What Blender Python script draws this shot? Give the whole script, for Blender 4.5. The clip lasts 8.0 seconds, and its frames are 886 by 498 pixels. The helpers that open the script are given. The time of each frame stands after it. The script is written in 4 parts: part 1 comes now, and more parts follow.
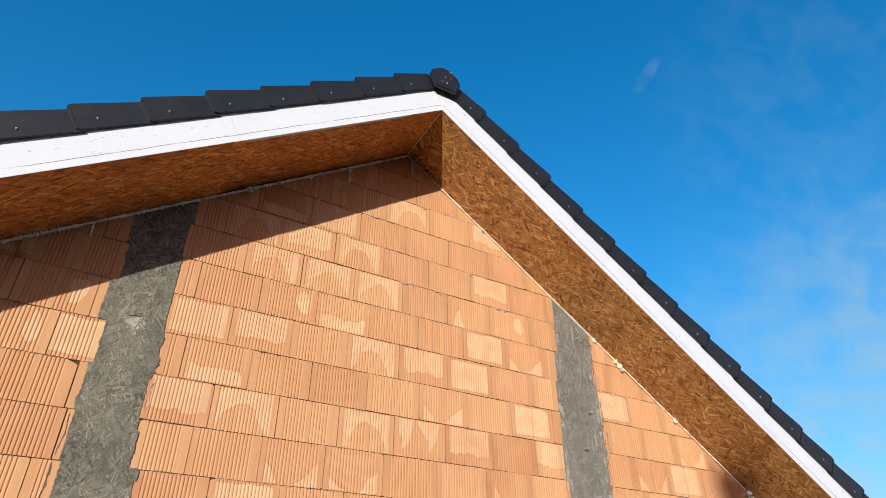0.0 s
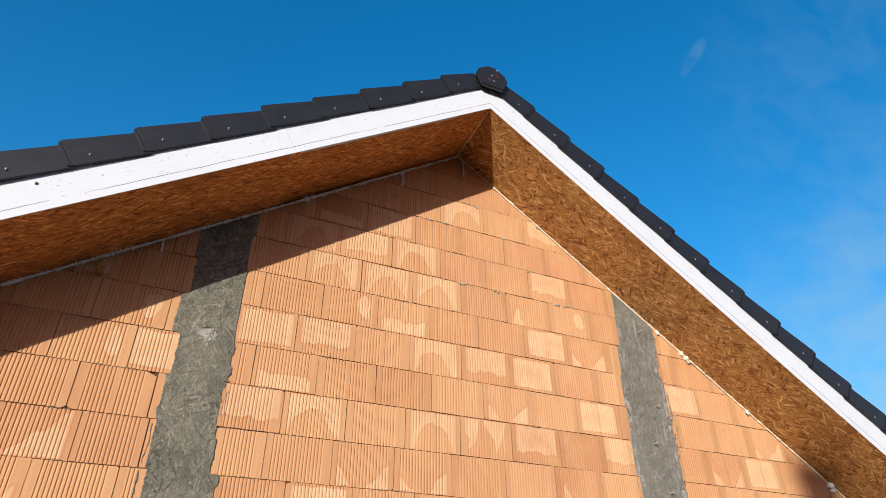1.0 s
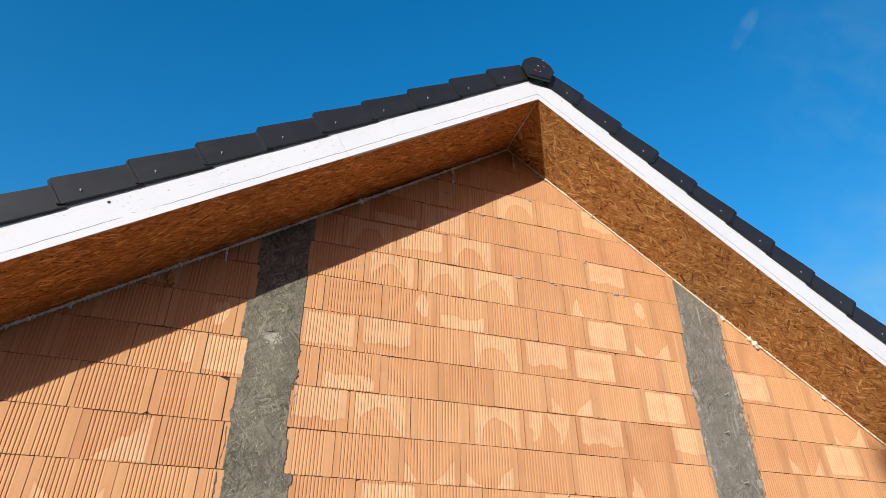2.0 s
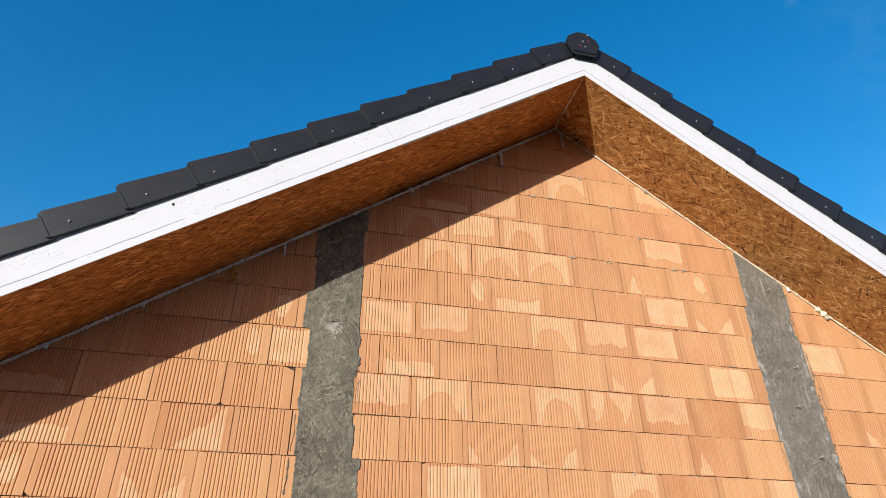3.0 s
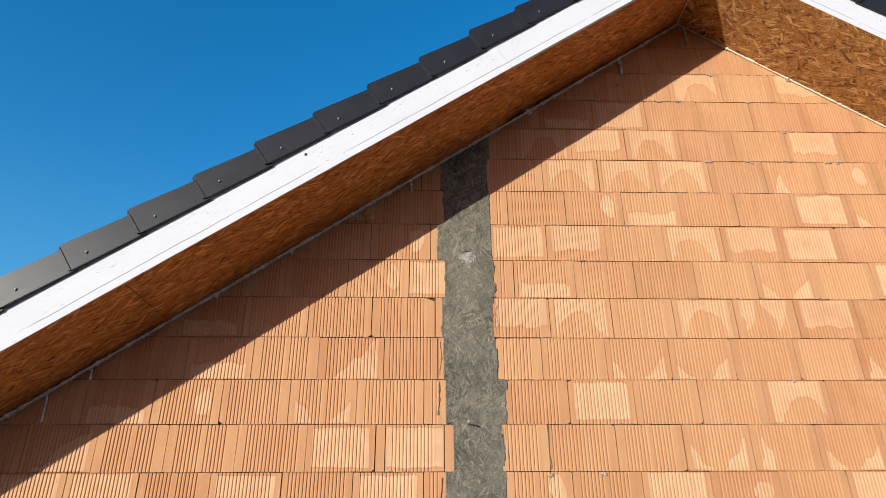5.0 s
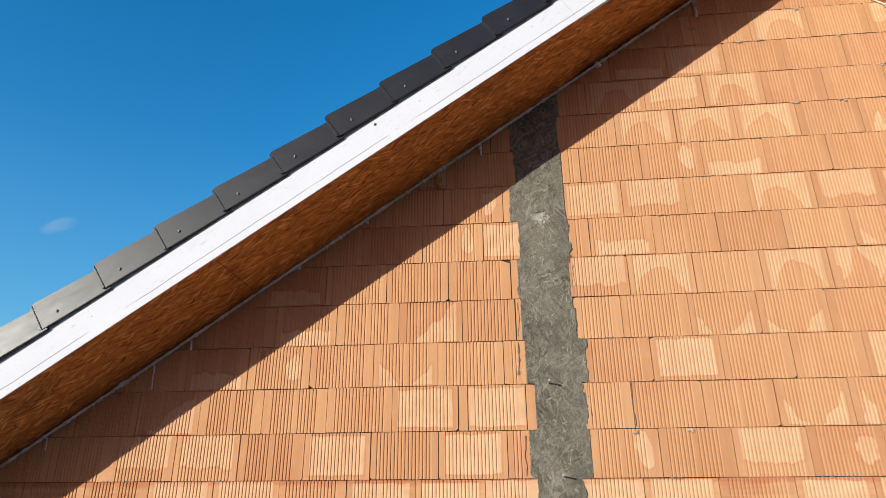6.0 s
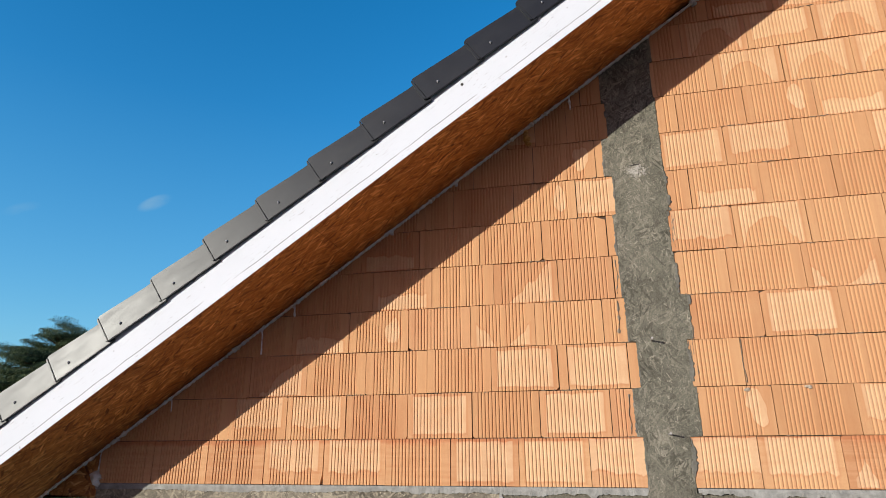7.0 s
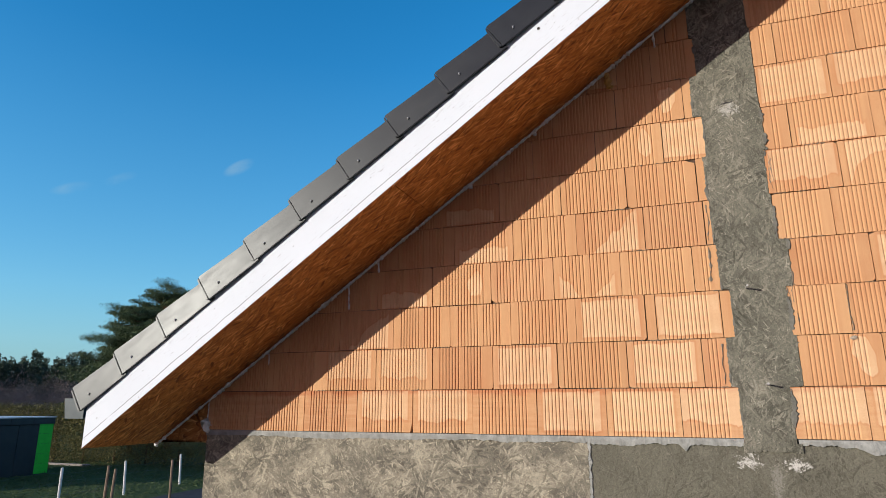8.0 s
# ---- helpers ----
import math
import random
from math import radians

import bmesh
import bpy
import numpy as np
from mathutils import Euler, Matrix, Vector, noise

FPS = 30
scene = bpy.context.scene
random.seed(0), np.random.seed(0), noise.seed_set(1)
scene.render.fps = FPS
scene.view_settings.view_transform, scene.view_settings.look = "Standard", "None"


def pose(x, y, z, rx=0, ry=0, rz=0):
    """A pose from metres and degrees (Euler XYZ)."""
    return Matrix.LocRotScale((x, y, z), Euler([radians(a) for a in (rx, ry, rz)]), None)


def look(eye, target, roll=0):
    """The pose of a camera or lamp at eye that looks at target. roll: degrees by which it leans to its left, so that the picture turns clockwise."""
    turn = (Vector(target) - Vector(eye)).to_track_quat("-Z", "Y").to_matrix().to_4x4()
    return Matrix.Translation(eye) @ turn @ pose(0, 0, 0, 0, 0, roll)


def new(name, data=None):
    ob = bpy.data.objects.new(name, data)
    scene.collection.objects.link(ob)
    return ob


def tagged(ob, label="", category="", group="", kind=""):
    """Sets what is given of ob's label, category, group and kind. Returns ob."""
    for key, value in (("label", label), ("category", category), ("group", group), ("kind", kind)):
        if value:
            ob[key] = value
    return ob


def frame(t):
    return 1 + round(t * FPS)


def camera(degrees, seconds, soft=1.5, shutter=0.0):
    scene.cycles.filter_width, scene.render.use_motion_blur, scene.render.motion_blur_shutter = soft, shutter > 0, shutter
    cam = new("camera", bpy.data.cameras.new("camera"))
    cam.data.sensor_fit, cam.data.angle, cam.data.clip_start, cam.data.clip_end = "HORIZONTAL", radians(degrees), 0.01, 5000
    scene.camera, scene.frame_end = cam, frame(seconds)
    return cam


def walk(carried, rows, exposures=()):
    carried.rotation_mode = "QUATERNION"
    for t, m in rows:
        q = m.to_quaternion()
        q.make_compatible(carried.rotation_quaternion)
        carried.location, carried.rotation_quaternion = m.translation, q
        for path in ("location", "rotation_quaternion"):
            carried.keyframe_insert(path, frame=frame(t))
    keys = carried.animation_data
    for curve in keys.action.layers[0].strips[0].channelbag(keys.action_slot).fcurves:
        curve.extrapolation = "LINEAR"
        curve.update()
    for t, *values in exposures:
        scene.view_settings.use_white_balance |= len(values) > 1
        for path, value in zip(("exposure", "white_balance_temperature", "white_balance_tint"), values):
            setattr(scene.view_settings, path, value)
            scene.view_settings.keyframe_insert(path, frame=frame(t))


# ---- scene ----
cam = camera(71.2, 8.0, soft=0.82)
PATH = [
    (0, (0.08, -3.548, 3.215), (0.928, -2.104, 4.309), -0.4),
    (0.5, (0.062, -3.549, 3.217), (0.845, -2.068, 4.309), -0.3),
    (1, (0.032, -3.533, 3.217), (0.74, -2.015, 4.309), -0.4),
    (1.5, (0.011, -3.534, 3.225), (0.643, -1.979, 4.313), -0.3),
    (3, (-0.024, -3.546, 3.216), (0.39, -1.886, 4.252), -0.3),
    (3.5, (-0.058, -3.54, 3.205), (0.278, -1.84, 4.203), -0.3),
    (4, (-0.071, -3.535, 3.195), (0.177, -1.791, 4.141), -0.3),
    (4.5, (-0.084, -3.541, 3.196), (0.073, -1.758, 4.088), -0.3),
    (4.7, (-0.084, -3.537, 3.199), (0.033, -1.739, 4.068), -0.3),
    (5.8, (-0.078, -3.547, 3.174), (-0.214, -1.701, 3.933), -0.3),
    (6, (-0.087, -3.543, 3.17), (-0.271, -1.694, 3.91), -0.3),
    (6.5, (-0.128, -3.538, 3.174), (-0.433, -1.685, 3.863), -0.2),
    (7, (-0.19, -3.539, 3.179), (-0.621, -1.688, 3.802), -0.2),
    (7.5, (-0.211, -3.537, 3.182), (-0.764, -1.697, 3.736), -0.2),
    (8, (-0.216, -3.535, 3.179), (-0.895, -1.716, 3.659), -0.1),
]
walk(cam, [(t, look(eye, target, roll)) for t, eye, target, roll in PATH])

# ---- world, sun, exposure ----
SUN = Vector((-0.500, -0.60, 0.130)).normalized()      # towards the sun
world = bpy.data.worlds.new("sky")
scene.world = world
world.use_nodes = True
wn, wl = world.node_tree.nodes, world.node_tree.links
sky = wn.new("ShaderNodeTexSky")
sky.sky_type = "NISHITA"
sky.sun_disc = False
sky.sun_elevation = math.asin(SUN.z)
sky.sun_rotation = math.atan2(SUN.x, SUN.y)
sky.altitude = 200
sky.air_density, sky.dust_density, sky.ozone_density = 1.0, 0.1, 2.6
wcoord = wn.new("ShaderNodeTexCoord")
wsat = wn.new("ShaderNodeHueSaturation")
wsat.inputs["Hue"].default_value = 0.4995
wsat.inputs["Saturation"].default_value = 1.33
wsat.inputs["Value"].default_value = 1.95
wl.new(sky.outputs[0], wsat.inputs["Color"])
# paler blue towards the horizon
wsep = wn.new("ShaderNodeSeparateXYZ")
wl.new(wcoord.outputs["Generated"], wsep.inputs[0])
wlow = wn.new("ShaderNodeValToRGB")
wlow.color_ramp.elements.new(0.5)
for i, (p, c) in enumerate(((0.0, 0.85), (0.16, 0.38), (0.50, 0.0))):
    wlow.color_ramp.elements[i].position, wlow.color_ramp.elements[i].color = p, (c, c, c, 1)
wl.new(wsep.outputs["Z"], wlow.inputs[0])
whor = wn.new("ShaderNodeMixRGB")
whor.inputs[2].default_value = (0.75, 2.30, 3.62, 1)
wside = wn.new("ShaderNodeVectorMath")
wside.operation = "DOT_PRODUCT"
wl.new(wcoord.outputs["Generated"], wside.inputs[0])
wside.inputs[1].default_value = Vector((-0.10, -0.99, 0.0))
wturn = wn.new("ShaderNodeMapRange")
wturn.inputs["From Min"].default_value, wturn.inputs["From Max"].default_value = 0.10, 0.55
wl.new(wside.outputs["Value"], wturn.inputs[0])
wpale = wn.new("ShaderNodeMixRGB")
wpale.blend_type = "MULTIPLY"
wpale.inputs[0].default_value = 1.0
wpale.inputs[2].default_value = (3.10, 1.50, 1.38, 1)
wl.new(sky.outputs[0], wpale.inputs[1])
wl.new(wlow.outputs[0], whor.inputs[0])
wl.new(wsat.outputs[0], whor.inputs[1])
wboth = wn.new("ShaderNodeMixRGB")
wl.new(wturn.outputs[0], wboth.inputs[0])
wl.new(whor.outputs[0], wboth.inputs[1])
wl.new(wpale.outputs[0], wboth.inputs[2])
# thin cirrus: streaky noise within soft areas of the sky
wmap = wn.new("ShaderNodeMapping")
wmap.inputs["Rotation"].default_value = (0.2, 0.6, 0.5)
wmap.inputs["Scale"].default_value = (4.0, 14.0, 14.0)
wl.new(wcoord.outputs["Generated"], wmap.inputs["Vector"])
wnoise = wn.new("ShaderNodeTexNoise")
wnoise.inputs["Scale"].default_value = 1.6
wnoise.inputs["Detail"].default_value = 5.0
wnoise.inputs["Distortion"].default_value = 0.5
wl.new(wmap.outputs[0], wnoise.inputs["Vector"])
last = wboth.outputs[0]


def cloud_into(base, inside, thin, thick, amount):
    """Mix pale cloud over the sky where inside is above 0, broken up by the streaky noise."""
    wt = wn.new("ShaderNodeMapRange")
    wt.inputs["From Min"].default_value, wt.inputs["From Max"].default_value = thin, thick
    wt.inputs["To Max"].default_value = amount
    wl.new(wnoise.outputs["Fac"], wt.inputs[0])
    wm = wn.new("ShaderNodeMath")
    wm.operation = "MULTIPLY"
    wl.new(inside, wm.inputs[0])
    wl.new(wt.outputs[0], wm.inputs[1])
    wmix = wn.new("ShaderNodeMixRGB")
    wmix.inputs[2].default_value = (3.0, 4.0, 4.2, 1)
    wl.new(wm.outputs[0], wmix.inputs[0])
    wl.new(base, wmix.inputs[1])
    return wmix.outputs[0]


# two soft veils: direction, inner and outer limit, density
for way, near, far, thin, thick, amount in (((0.93, 0.34, 0.12), 1.0, 0.88, 0.20, 0.80, 0.62), ((0.80, 0.20, 0.57), 1.0, 0.93, 0.40, 0.9, 0.12)):
    wdot = wn.new("ShaderNodeVectorMath")
    wdot.operation = "DOT_PRODUCT"
    wl.new(wcoord.outputs["Generated"], wdot.inputs[0])
    wdot.inputs[1].default_value = Vector(way).normalized()
    wr = wn.new("ShaderNodeMapRange")
    wr.interpolation_type = "SMOOTHSTEP"
    wr.inputs["From Min"].default_value, wr.inputs["From Max"].default_value = far, near
    wl.new(wdot.outputs["Value"], wr.inputs[0])
    last = cloud_into(last, wr.outputs[0], thin, thick, amount)
# slim wisps: direction, the way they trail, half length and half width, density
for way, trail, length, width, amount in (((0.580, 0.388, 0.716), (0.05, -0.89, 0.45), 0.034, 0.012, 0.20), ((-0.600, 0.7206, 0.347), (0.77, 0.40, 0.50), 0.028, 0.011, 0.42), ((-0.7627, 0.579, 0.288), (0.64, 0.68, 0.35), 0.030, 0.009, 0.20), ((-0.7215, 0.6192, 0.310), (0.69, 0.59, 0.42), 0.026, 0.009, 0.16)):
    way = Vector(way).normalized()
    trail = (Vector(trail) - way * way.dot(Vector(trail))).normalized()
    wsum = None
    for axis, size in ((trail, length), (way.cross(trail), width)):
        wd = wn.new("ShaderNodeVectorMath")
        wd.operation = "DOT_PRODUCT"
        wl.new(wcoord.outputs["Generated"], wd.inputs[0])
        wd.inputs[1].default_value = axis / size
        ws = wn.new("ShaderNodeMath")
        ws.operation = "MULTIPLY"
        wl.new(wd.outputs["Value"], ws.inputs[0])
        wl.new(wd.outputs["Value"], ws.inputs[1])
        if wsum is None:
            wsum = ws.outputs[0]
        else:
            wa = wn.new("ShaderNodeMath")
            wl.new(wsum, wa.inputs[0])
            wl.new(ws.outputs[0], wa.inputs[1])
            wsum = wa.outputs[0]
    # the far side of the sky would meet the same limits: keep the near half alone
    whalf = wn.new("ShaderNodeVectorMath")
    whalf.operation = "DOT_PRODUCT"
    wl.new(wcoord.outputs["Generated"], whalf.inputs[0])
    whalf.inputs[1].default_value = way
    wpos = wn.new("ShaderNodeMath")
    wpos.operation = "GREATER_THAN"
    wl.new(whalf.outputs["Value"], wpos.inputs[0])
    wpos.inputs[1].default_value = 0.0
    wr = wn.new("ShaderNodeMapRange")
    wr.interpolation_type = "SMOOTHSTEP"
    wr.inputs["From Min"].default_value, wr.inputs["From Max"].default_value = 1.0, 0.0
    wl.new(wsum, wr.inputs[0])
    wk = wn.new("ShaderNodeMath")
    wk.operation = "MULTIPLY"
    wl.new(wr.outputs[0], wk.inputs[0])
    wl.new(wpos.outputs[0], wk.inputs[1])
    last = cloud_into(last, wk.outputs[0], 0.30, 0.65, amount)
wl.new(last, wn["Background"].inputs["Color"])
wn["Background"].inputs["Strength"].default_value = 0.12

sun_data = bpy.data.lights.new("sun", "SUN")
sun_data.energy, sun_data.angle, sun_data.color = 4.3, radians(0.53), (1.0, 0.94, 0.86)
sun = new("sun", sun_data)
sun.matrix_world = look(SUN * 50, (0, 0, 0))
scene.view_settings.exposure = 0.3


# ---- material tools ----
class Nodes:
    """A short way to write node trees."""

    def __init__(self, name, rough=0.7, metal=0.0, spec=0.5):
        self.m = bpy.data.materials.new(name)
        self.m.use_nodes = True
        self.t = self.m.node_tree
        self.b = self.t.nodes["Principled BSDF"]
        self.b.inputs["Roughness"].default_value = rough
        self.b.inputs["Metallic"].default_value = metal
        self.b.inputs["Specular IOR Level"].default_value = spec

    def put(self, socket, v):
        if hasattr(v, "is_output"):
            self.t.links.new(v, socket)
        elif isinstance(v, (tuple, list)) and len(v) == 3 and socket.type == "RGBA":
            socket.default_value = (*v, 1)
        else:
            socket.default_value = v

    def node(self, kind, *ins, **named):
        n = self.t.nodes.new("ShaderNode" + kind)
        for i, v in enumerate(ins):
            if v is not None:
                self.put(n.inputs[i], v)
        for k, v in named.items():
            self.put(n.inputs[k.replace("_", " ")], v)
        return n

    def coord(self, out="Object"):
        return self.node("TexCoord").outputs[out]

    def math(self, op, a, b=0.0, clamp=False):
        n = self.t.nodes.new("ShaderNodeMath")
        n.operation, n.use_clamp = op, clamp
        self.put(n.inputs[0], a)
        self.put(n.inputs[1], b)
        return n.outputs[0]

    def vmath(self, op, a, b):
        n = self.t.nodes.new("ShaderNodeVectorMath")
        n.operation = op
        self.put(n.inputs[0], a)
        self.put(n.inputs[1], b)
        return n.outputs[0]

    def mapping(self, v, scale=(1, 1, 1), rot=(0, 0, 0), loc=(0, 0, 0)):
        return self.node("Mapping", Vector=v, Scale=scale, Rotation=rot, Location=loc).outputs[0]

    def noise(self, v, scale, detail=3.0, rough=0.55, distort=0.0):
        return self.node("TexNoise", Vector=v, Scale=scale, Detail=detail, Roughness=rough, Distortion=distort).outputs["Fac"]

    def ramp(self, f, *stops):
        n = self.node("ValToRGB", f)
        e = n.color_ramp.elements
        while len(e) < len(stops):
            e.new(0.5)
        for s, (p, c) in zip(e, stops):
            s.position = p
            s.color = (c, c, c, 1) if isinstance(c, (int, float)) else (*c, 1)
        return n.outputs[0]

    def mix(self, f, a, b, blend="MIX"):
        n = self.t.nodes.new("ShaderNodeMixRGB")
        n.blend_type = blend
        self.put(n.inputs[0], f)
        self.put(n.inputs[1], a)
        self.put(n.inputs[2], b)
        return n.outputs[0]

    def color(self, c):
        self.put(self.b.inputs["Base Color"], c)

    def rough(self, r):
        self.put(self.b.inputs["Roughness"], r)

    def bump(self, h, dist=0.002, strength=0.6):
        n = self.node("Bump", Height=h, Distance=dist, Strength=strength)
        self.t.links.new(n.outputs[0], self.b.inputs["Normal"])


def clay_material(name, kind, strength=0.6, banded=False, dark=1.0):
    """Extruded clay block: orange body, tone by block, and a pale film of scum of one of a few shapes with a redder rim.
    kind: none, field, top, bottom, arch, wings, fangs, slope, leg, blob."""
    n = Nodes(name, 0.85, spec=0.25)
    rnd = n.node("ObjectInfo").outputs["Random"]
    shift = n.math("MULTIPLY", rnd, 57.0)
    v = n.vmath("ADD", n.coord(), n.node("CombineXYZ", shift, n.math("MULTIPLY", rnd, 31.0), shift).outputs[0])
    body = ((0.0, (0.45, 0.218, 0.100)), (0.12, (0.50, 0.258, 0.120)), (0.5, (0.535, 0.293, 0.139)), (0.88, (0.565, 0.324, 0.157)), (1.0, (0.50, 0.252, 0.126)))
    tone = n.ramp(rnd, *((p, tuple(x * dark ** (1 + 0.35 * i) for i, x in enumerate(c))) for p, c in body))
    broad = n.noise(v, 4.0, 4.0)
    tone = n.mix(n.ramp(broad, (0.35, 0.0), (0.7, 0.5)), tone, tuple(x * dark for x in (0.605, 0.364, 0.182)))
    streak = n.noise(n.mapping(v, (60, 60, 1.2)), 1.0, 3.0)
    tone = n.mix(n.ramp(streak, (0.4, 0.0), (0.75, 0.30)), tone, (0.38, 0.140, 0.060))
    if banded:
        band = n.noise(n.mapping(v, (3, 3, 55)), 1.0, 3.0)
        tone = n.mix(n.ramp(band, (0.45, 0.0), (0.62, 0.28)), tone, (0.64, 0.40, 0.22))
        foot = n.math("ADD", n.node("SeparateXYZ", n.coord()).outputs[2], n.math("MULTIPLY", n.noise(v, 11.0, 4.0, 0.6), 0.06))
        tone = n.mix(n.ramp(foot, (0.245, 0.0), (0.262, 0.55)), tone, (0.42, 0.130, 0.050))
        tone = n.mix(n.ramp(band, (0.30, 0.18), (0.42, 0.0)), tone, (0.46, 0.165, 0.07))
    if kind != "none":
        sep = n.node("SeparateXYZ", n.coord())
        off = n.math("MULTIPLY", n.math("SUBTRACT", n.math("FRACT", n.math("MULTIPLY", rnd, 17.3)), 0.5), 0.34 if kind in ("arch", "wings", "fangs") else 0.0)
        bend = n.math("MULTIPLY", n.math("SUBTRACT", n.noise(v, 7.0, 1.5), 0.5), 0.55)
        u0, z = n.math("DIVIDE", sep.outputs[0], 0.187), sep.outputs[2]
        u = n.math("ADD", n.math("ADD", u0, off), bend)
        au = n.math("ABSOLUTE", u)
        uu = n.math("MULTIPLY", u, u)
        jag = n.math("MULTIPLY", n.math("SUBTRACT", n.noise(n.mapping(v, (1, 1, 0.35)), 13.0, 2.5, 0.5), 0.5), 0.09)
        comb = n.math("MULTIPLY", n.math("SUBTRACT", n.noise(n.mapping(v, (70, 70, 6)), 1.0, 3.0), 0.5), 0.030)
        wave = n.math("ADD", jag, comb)
        side = n.math("MULTIPLY", n.math("SUBTRACT", 0.84, n.math("ABSOLUTE", u0)), 0.187)
        inset = n.math("MINIMUM", side, n.math("MINIMUM", n.math("SUBTRACT", z, 0.004), n.math("SUBTRACT", 0.243, z)))
        low = lambda h: n.math("SUBTRACT", h, z)
        high = lambda h: n.math("SUBTRACT", z, h)
        if kind == "field":
            shape = n.math("MINIMUM", n.math("SUBTRACT", z, 0.022), n.math("SUBTRACT", 0.232, z))
        elif kind == "top":
            shape = high(0.070)
        elif kind == "bottom":
            shape = low(0.095)
        elif kind == "arch":
            shape = high(n.math("SUBTRACT", 0.165, n.math("MULTIPLY", uu, 0.30)))
        elif kind == "wings":
            shape = low(n.math("SUBTRACT", n.math("MULTIPLY", au, 0.21), 0.040))
        elif kind == "fangs":
            shape = high(n.math("ADD", 0.045, n.math("MULTIPLY", n.math("ABSOLUTE", n.math("SUBTRACT", au, 0.48)), 0.48)))
        elif kind == "slope":
            shape = low(n.math("ADD", 0.100, n.math("MULTIPLY", u, 0.16)))
        elif kind == "leg":
            shape = low(n.math("SUBTRACT", 0.150, n.math("MULTIPLY", n.math("ABSOLUTE", n.math("ADD", u, 0.56)), 0.50)))
        else:
            du = n.math("DIVIDE", n.math("SUBTRACT", u, 0.52), 0.24)
            dz = n.math("DIVIDE", n.math("SUBTRACT", z, 0.135), 0.085)
            shape = n.math("MULTIPLY", n.math("SUBTRACT", 1.0, n.math("ADD", n.math("MULTIPLY", du, du), n.math("MULTIPLY", dz, dz))), 0.04)
        patch = n.math("ADD", n.math("MINIMUM", n.math("ADD", shape, n.math("MULTIPLY", wave, 0.35 if kind == "field" else 1.0)), n.math("ADD", inset, n.math("MULTIPLY", jag, 0.16))), 0.5)
        rim = n.ramp(patch, (0.488, 0.0), (0.498, 0.40), (0.506, 0.0))
        tone = n.mix(rim, tone, (0.46, 0.175, 0.070))
        cloud = n.ramp(n.noise(v, 9.0, 5.0, 0.6), (0.28, 0.45 * strength), (0.66, 1.05 * strength))
        fade = n.ramp(patch, (0.500, 0.0), (0.504, 1.0), (0.60, 0.80)) if kind != "bottom" else n.ramp(patch, (0.500, 0.0), (0.504, 1.0))
        tone = n.mix(n.math("MULTIPLY", fade, cloud), tone, (0.72, 0.520, 0.315))
    grit = n.noise(v, 260.0, 2.0)
    tone = n.mix(n.ramp(grit, (0.3, 0.22), (0.55, 0.0)), tone, (0.32, 0.11, 0.045))
    dirt = n.noise(v, 55.0, 3.0, 0.6)
    tone = n.mix(n.ramp(dirt, (0.70, 0.0), (0.76, 0.55)), tone, (0.30, 0.16, 0.09))
    n.color(tone)
    n.bump(n.math("ADD", n.math("MULTIPLY", grit, 0.5), n.noise(v, 40.0, 3.0)), 0.0015, 0.5)
    return n.m


def strands(n, v, angles, length, width, seed, grained=False):
    """Overlapping flat wood strands: per layer, stretched cells; the strand on top is the one with the highest draw."""
    best, tint, edge, grain = None, None, None, None
    for i, a in enumerate(angles):
        vv = n.mapping(n.mapping(v, rot=(0, 0, radians(a))), (1 / length, 1 / width, 1), loc=(seed + 3.7 * i, 1.3 * i, 0))
        wob = n.noise(vv, 0.7, 2.0)
        vv = n.vmath("ADD", vv, n.node("CombineXYZ", 0.0, n.math("MULTIPLY", wob, 1.1), 0.0).outputs[0])
        vo = n.t.nodes.new("ShaderNodeTexVoronoi")
        vo.voronoi_dimensions = "2D"
        n.put(vo.inputs["Vector"], vv)
        n.put(vo.inputs["Scale"], 1.0)
        n.put(vo.inputs["Randomness"], 1.0)
        sep = n.node("SeparateColor", vo.outputs["Color"])
        rank, shade = sep.outputs[0], sep.outputs[1]
        d = vo.outputs["Distance"]
        g = n.noise(n.mapping(vv, (0.9, 7.0, 1.0)), 1.0, 2.0) if grained else None
        if best is None:
            best, tint, edge, grain = rank, shade, d, g
        else:
            top = n.math("GREATER_THAN", rank, best)
            tint = n.mix(top, tint, shade)
            edge = n.mix(top, edge, d)
            if grained:
                grain = n.mix(top, grain, g)
            best = n.math("MAXIMUM", best, rank)
    return (best, tint, edge, grain) if grained else (best, tint, edge)


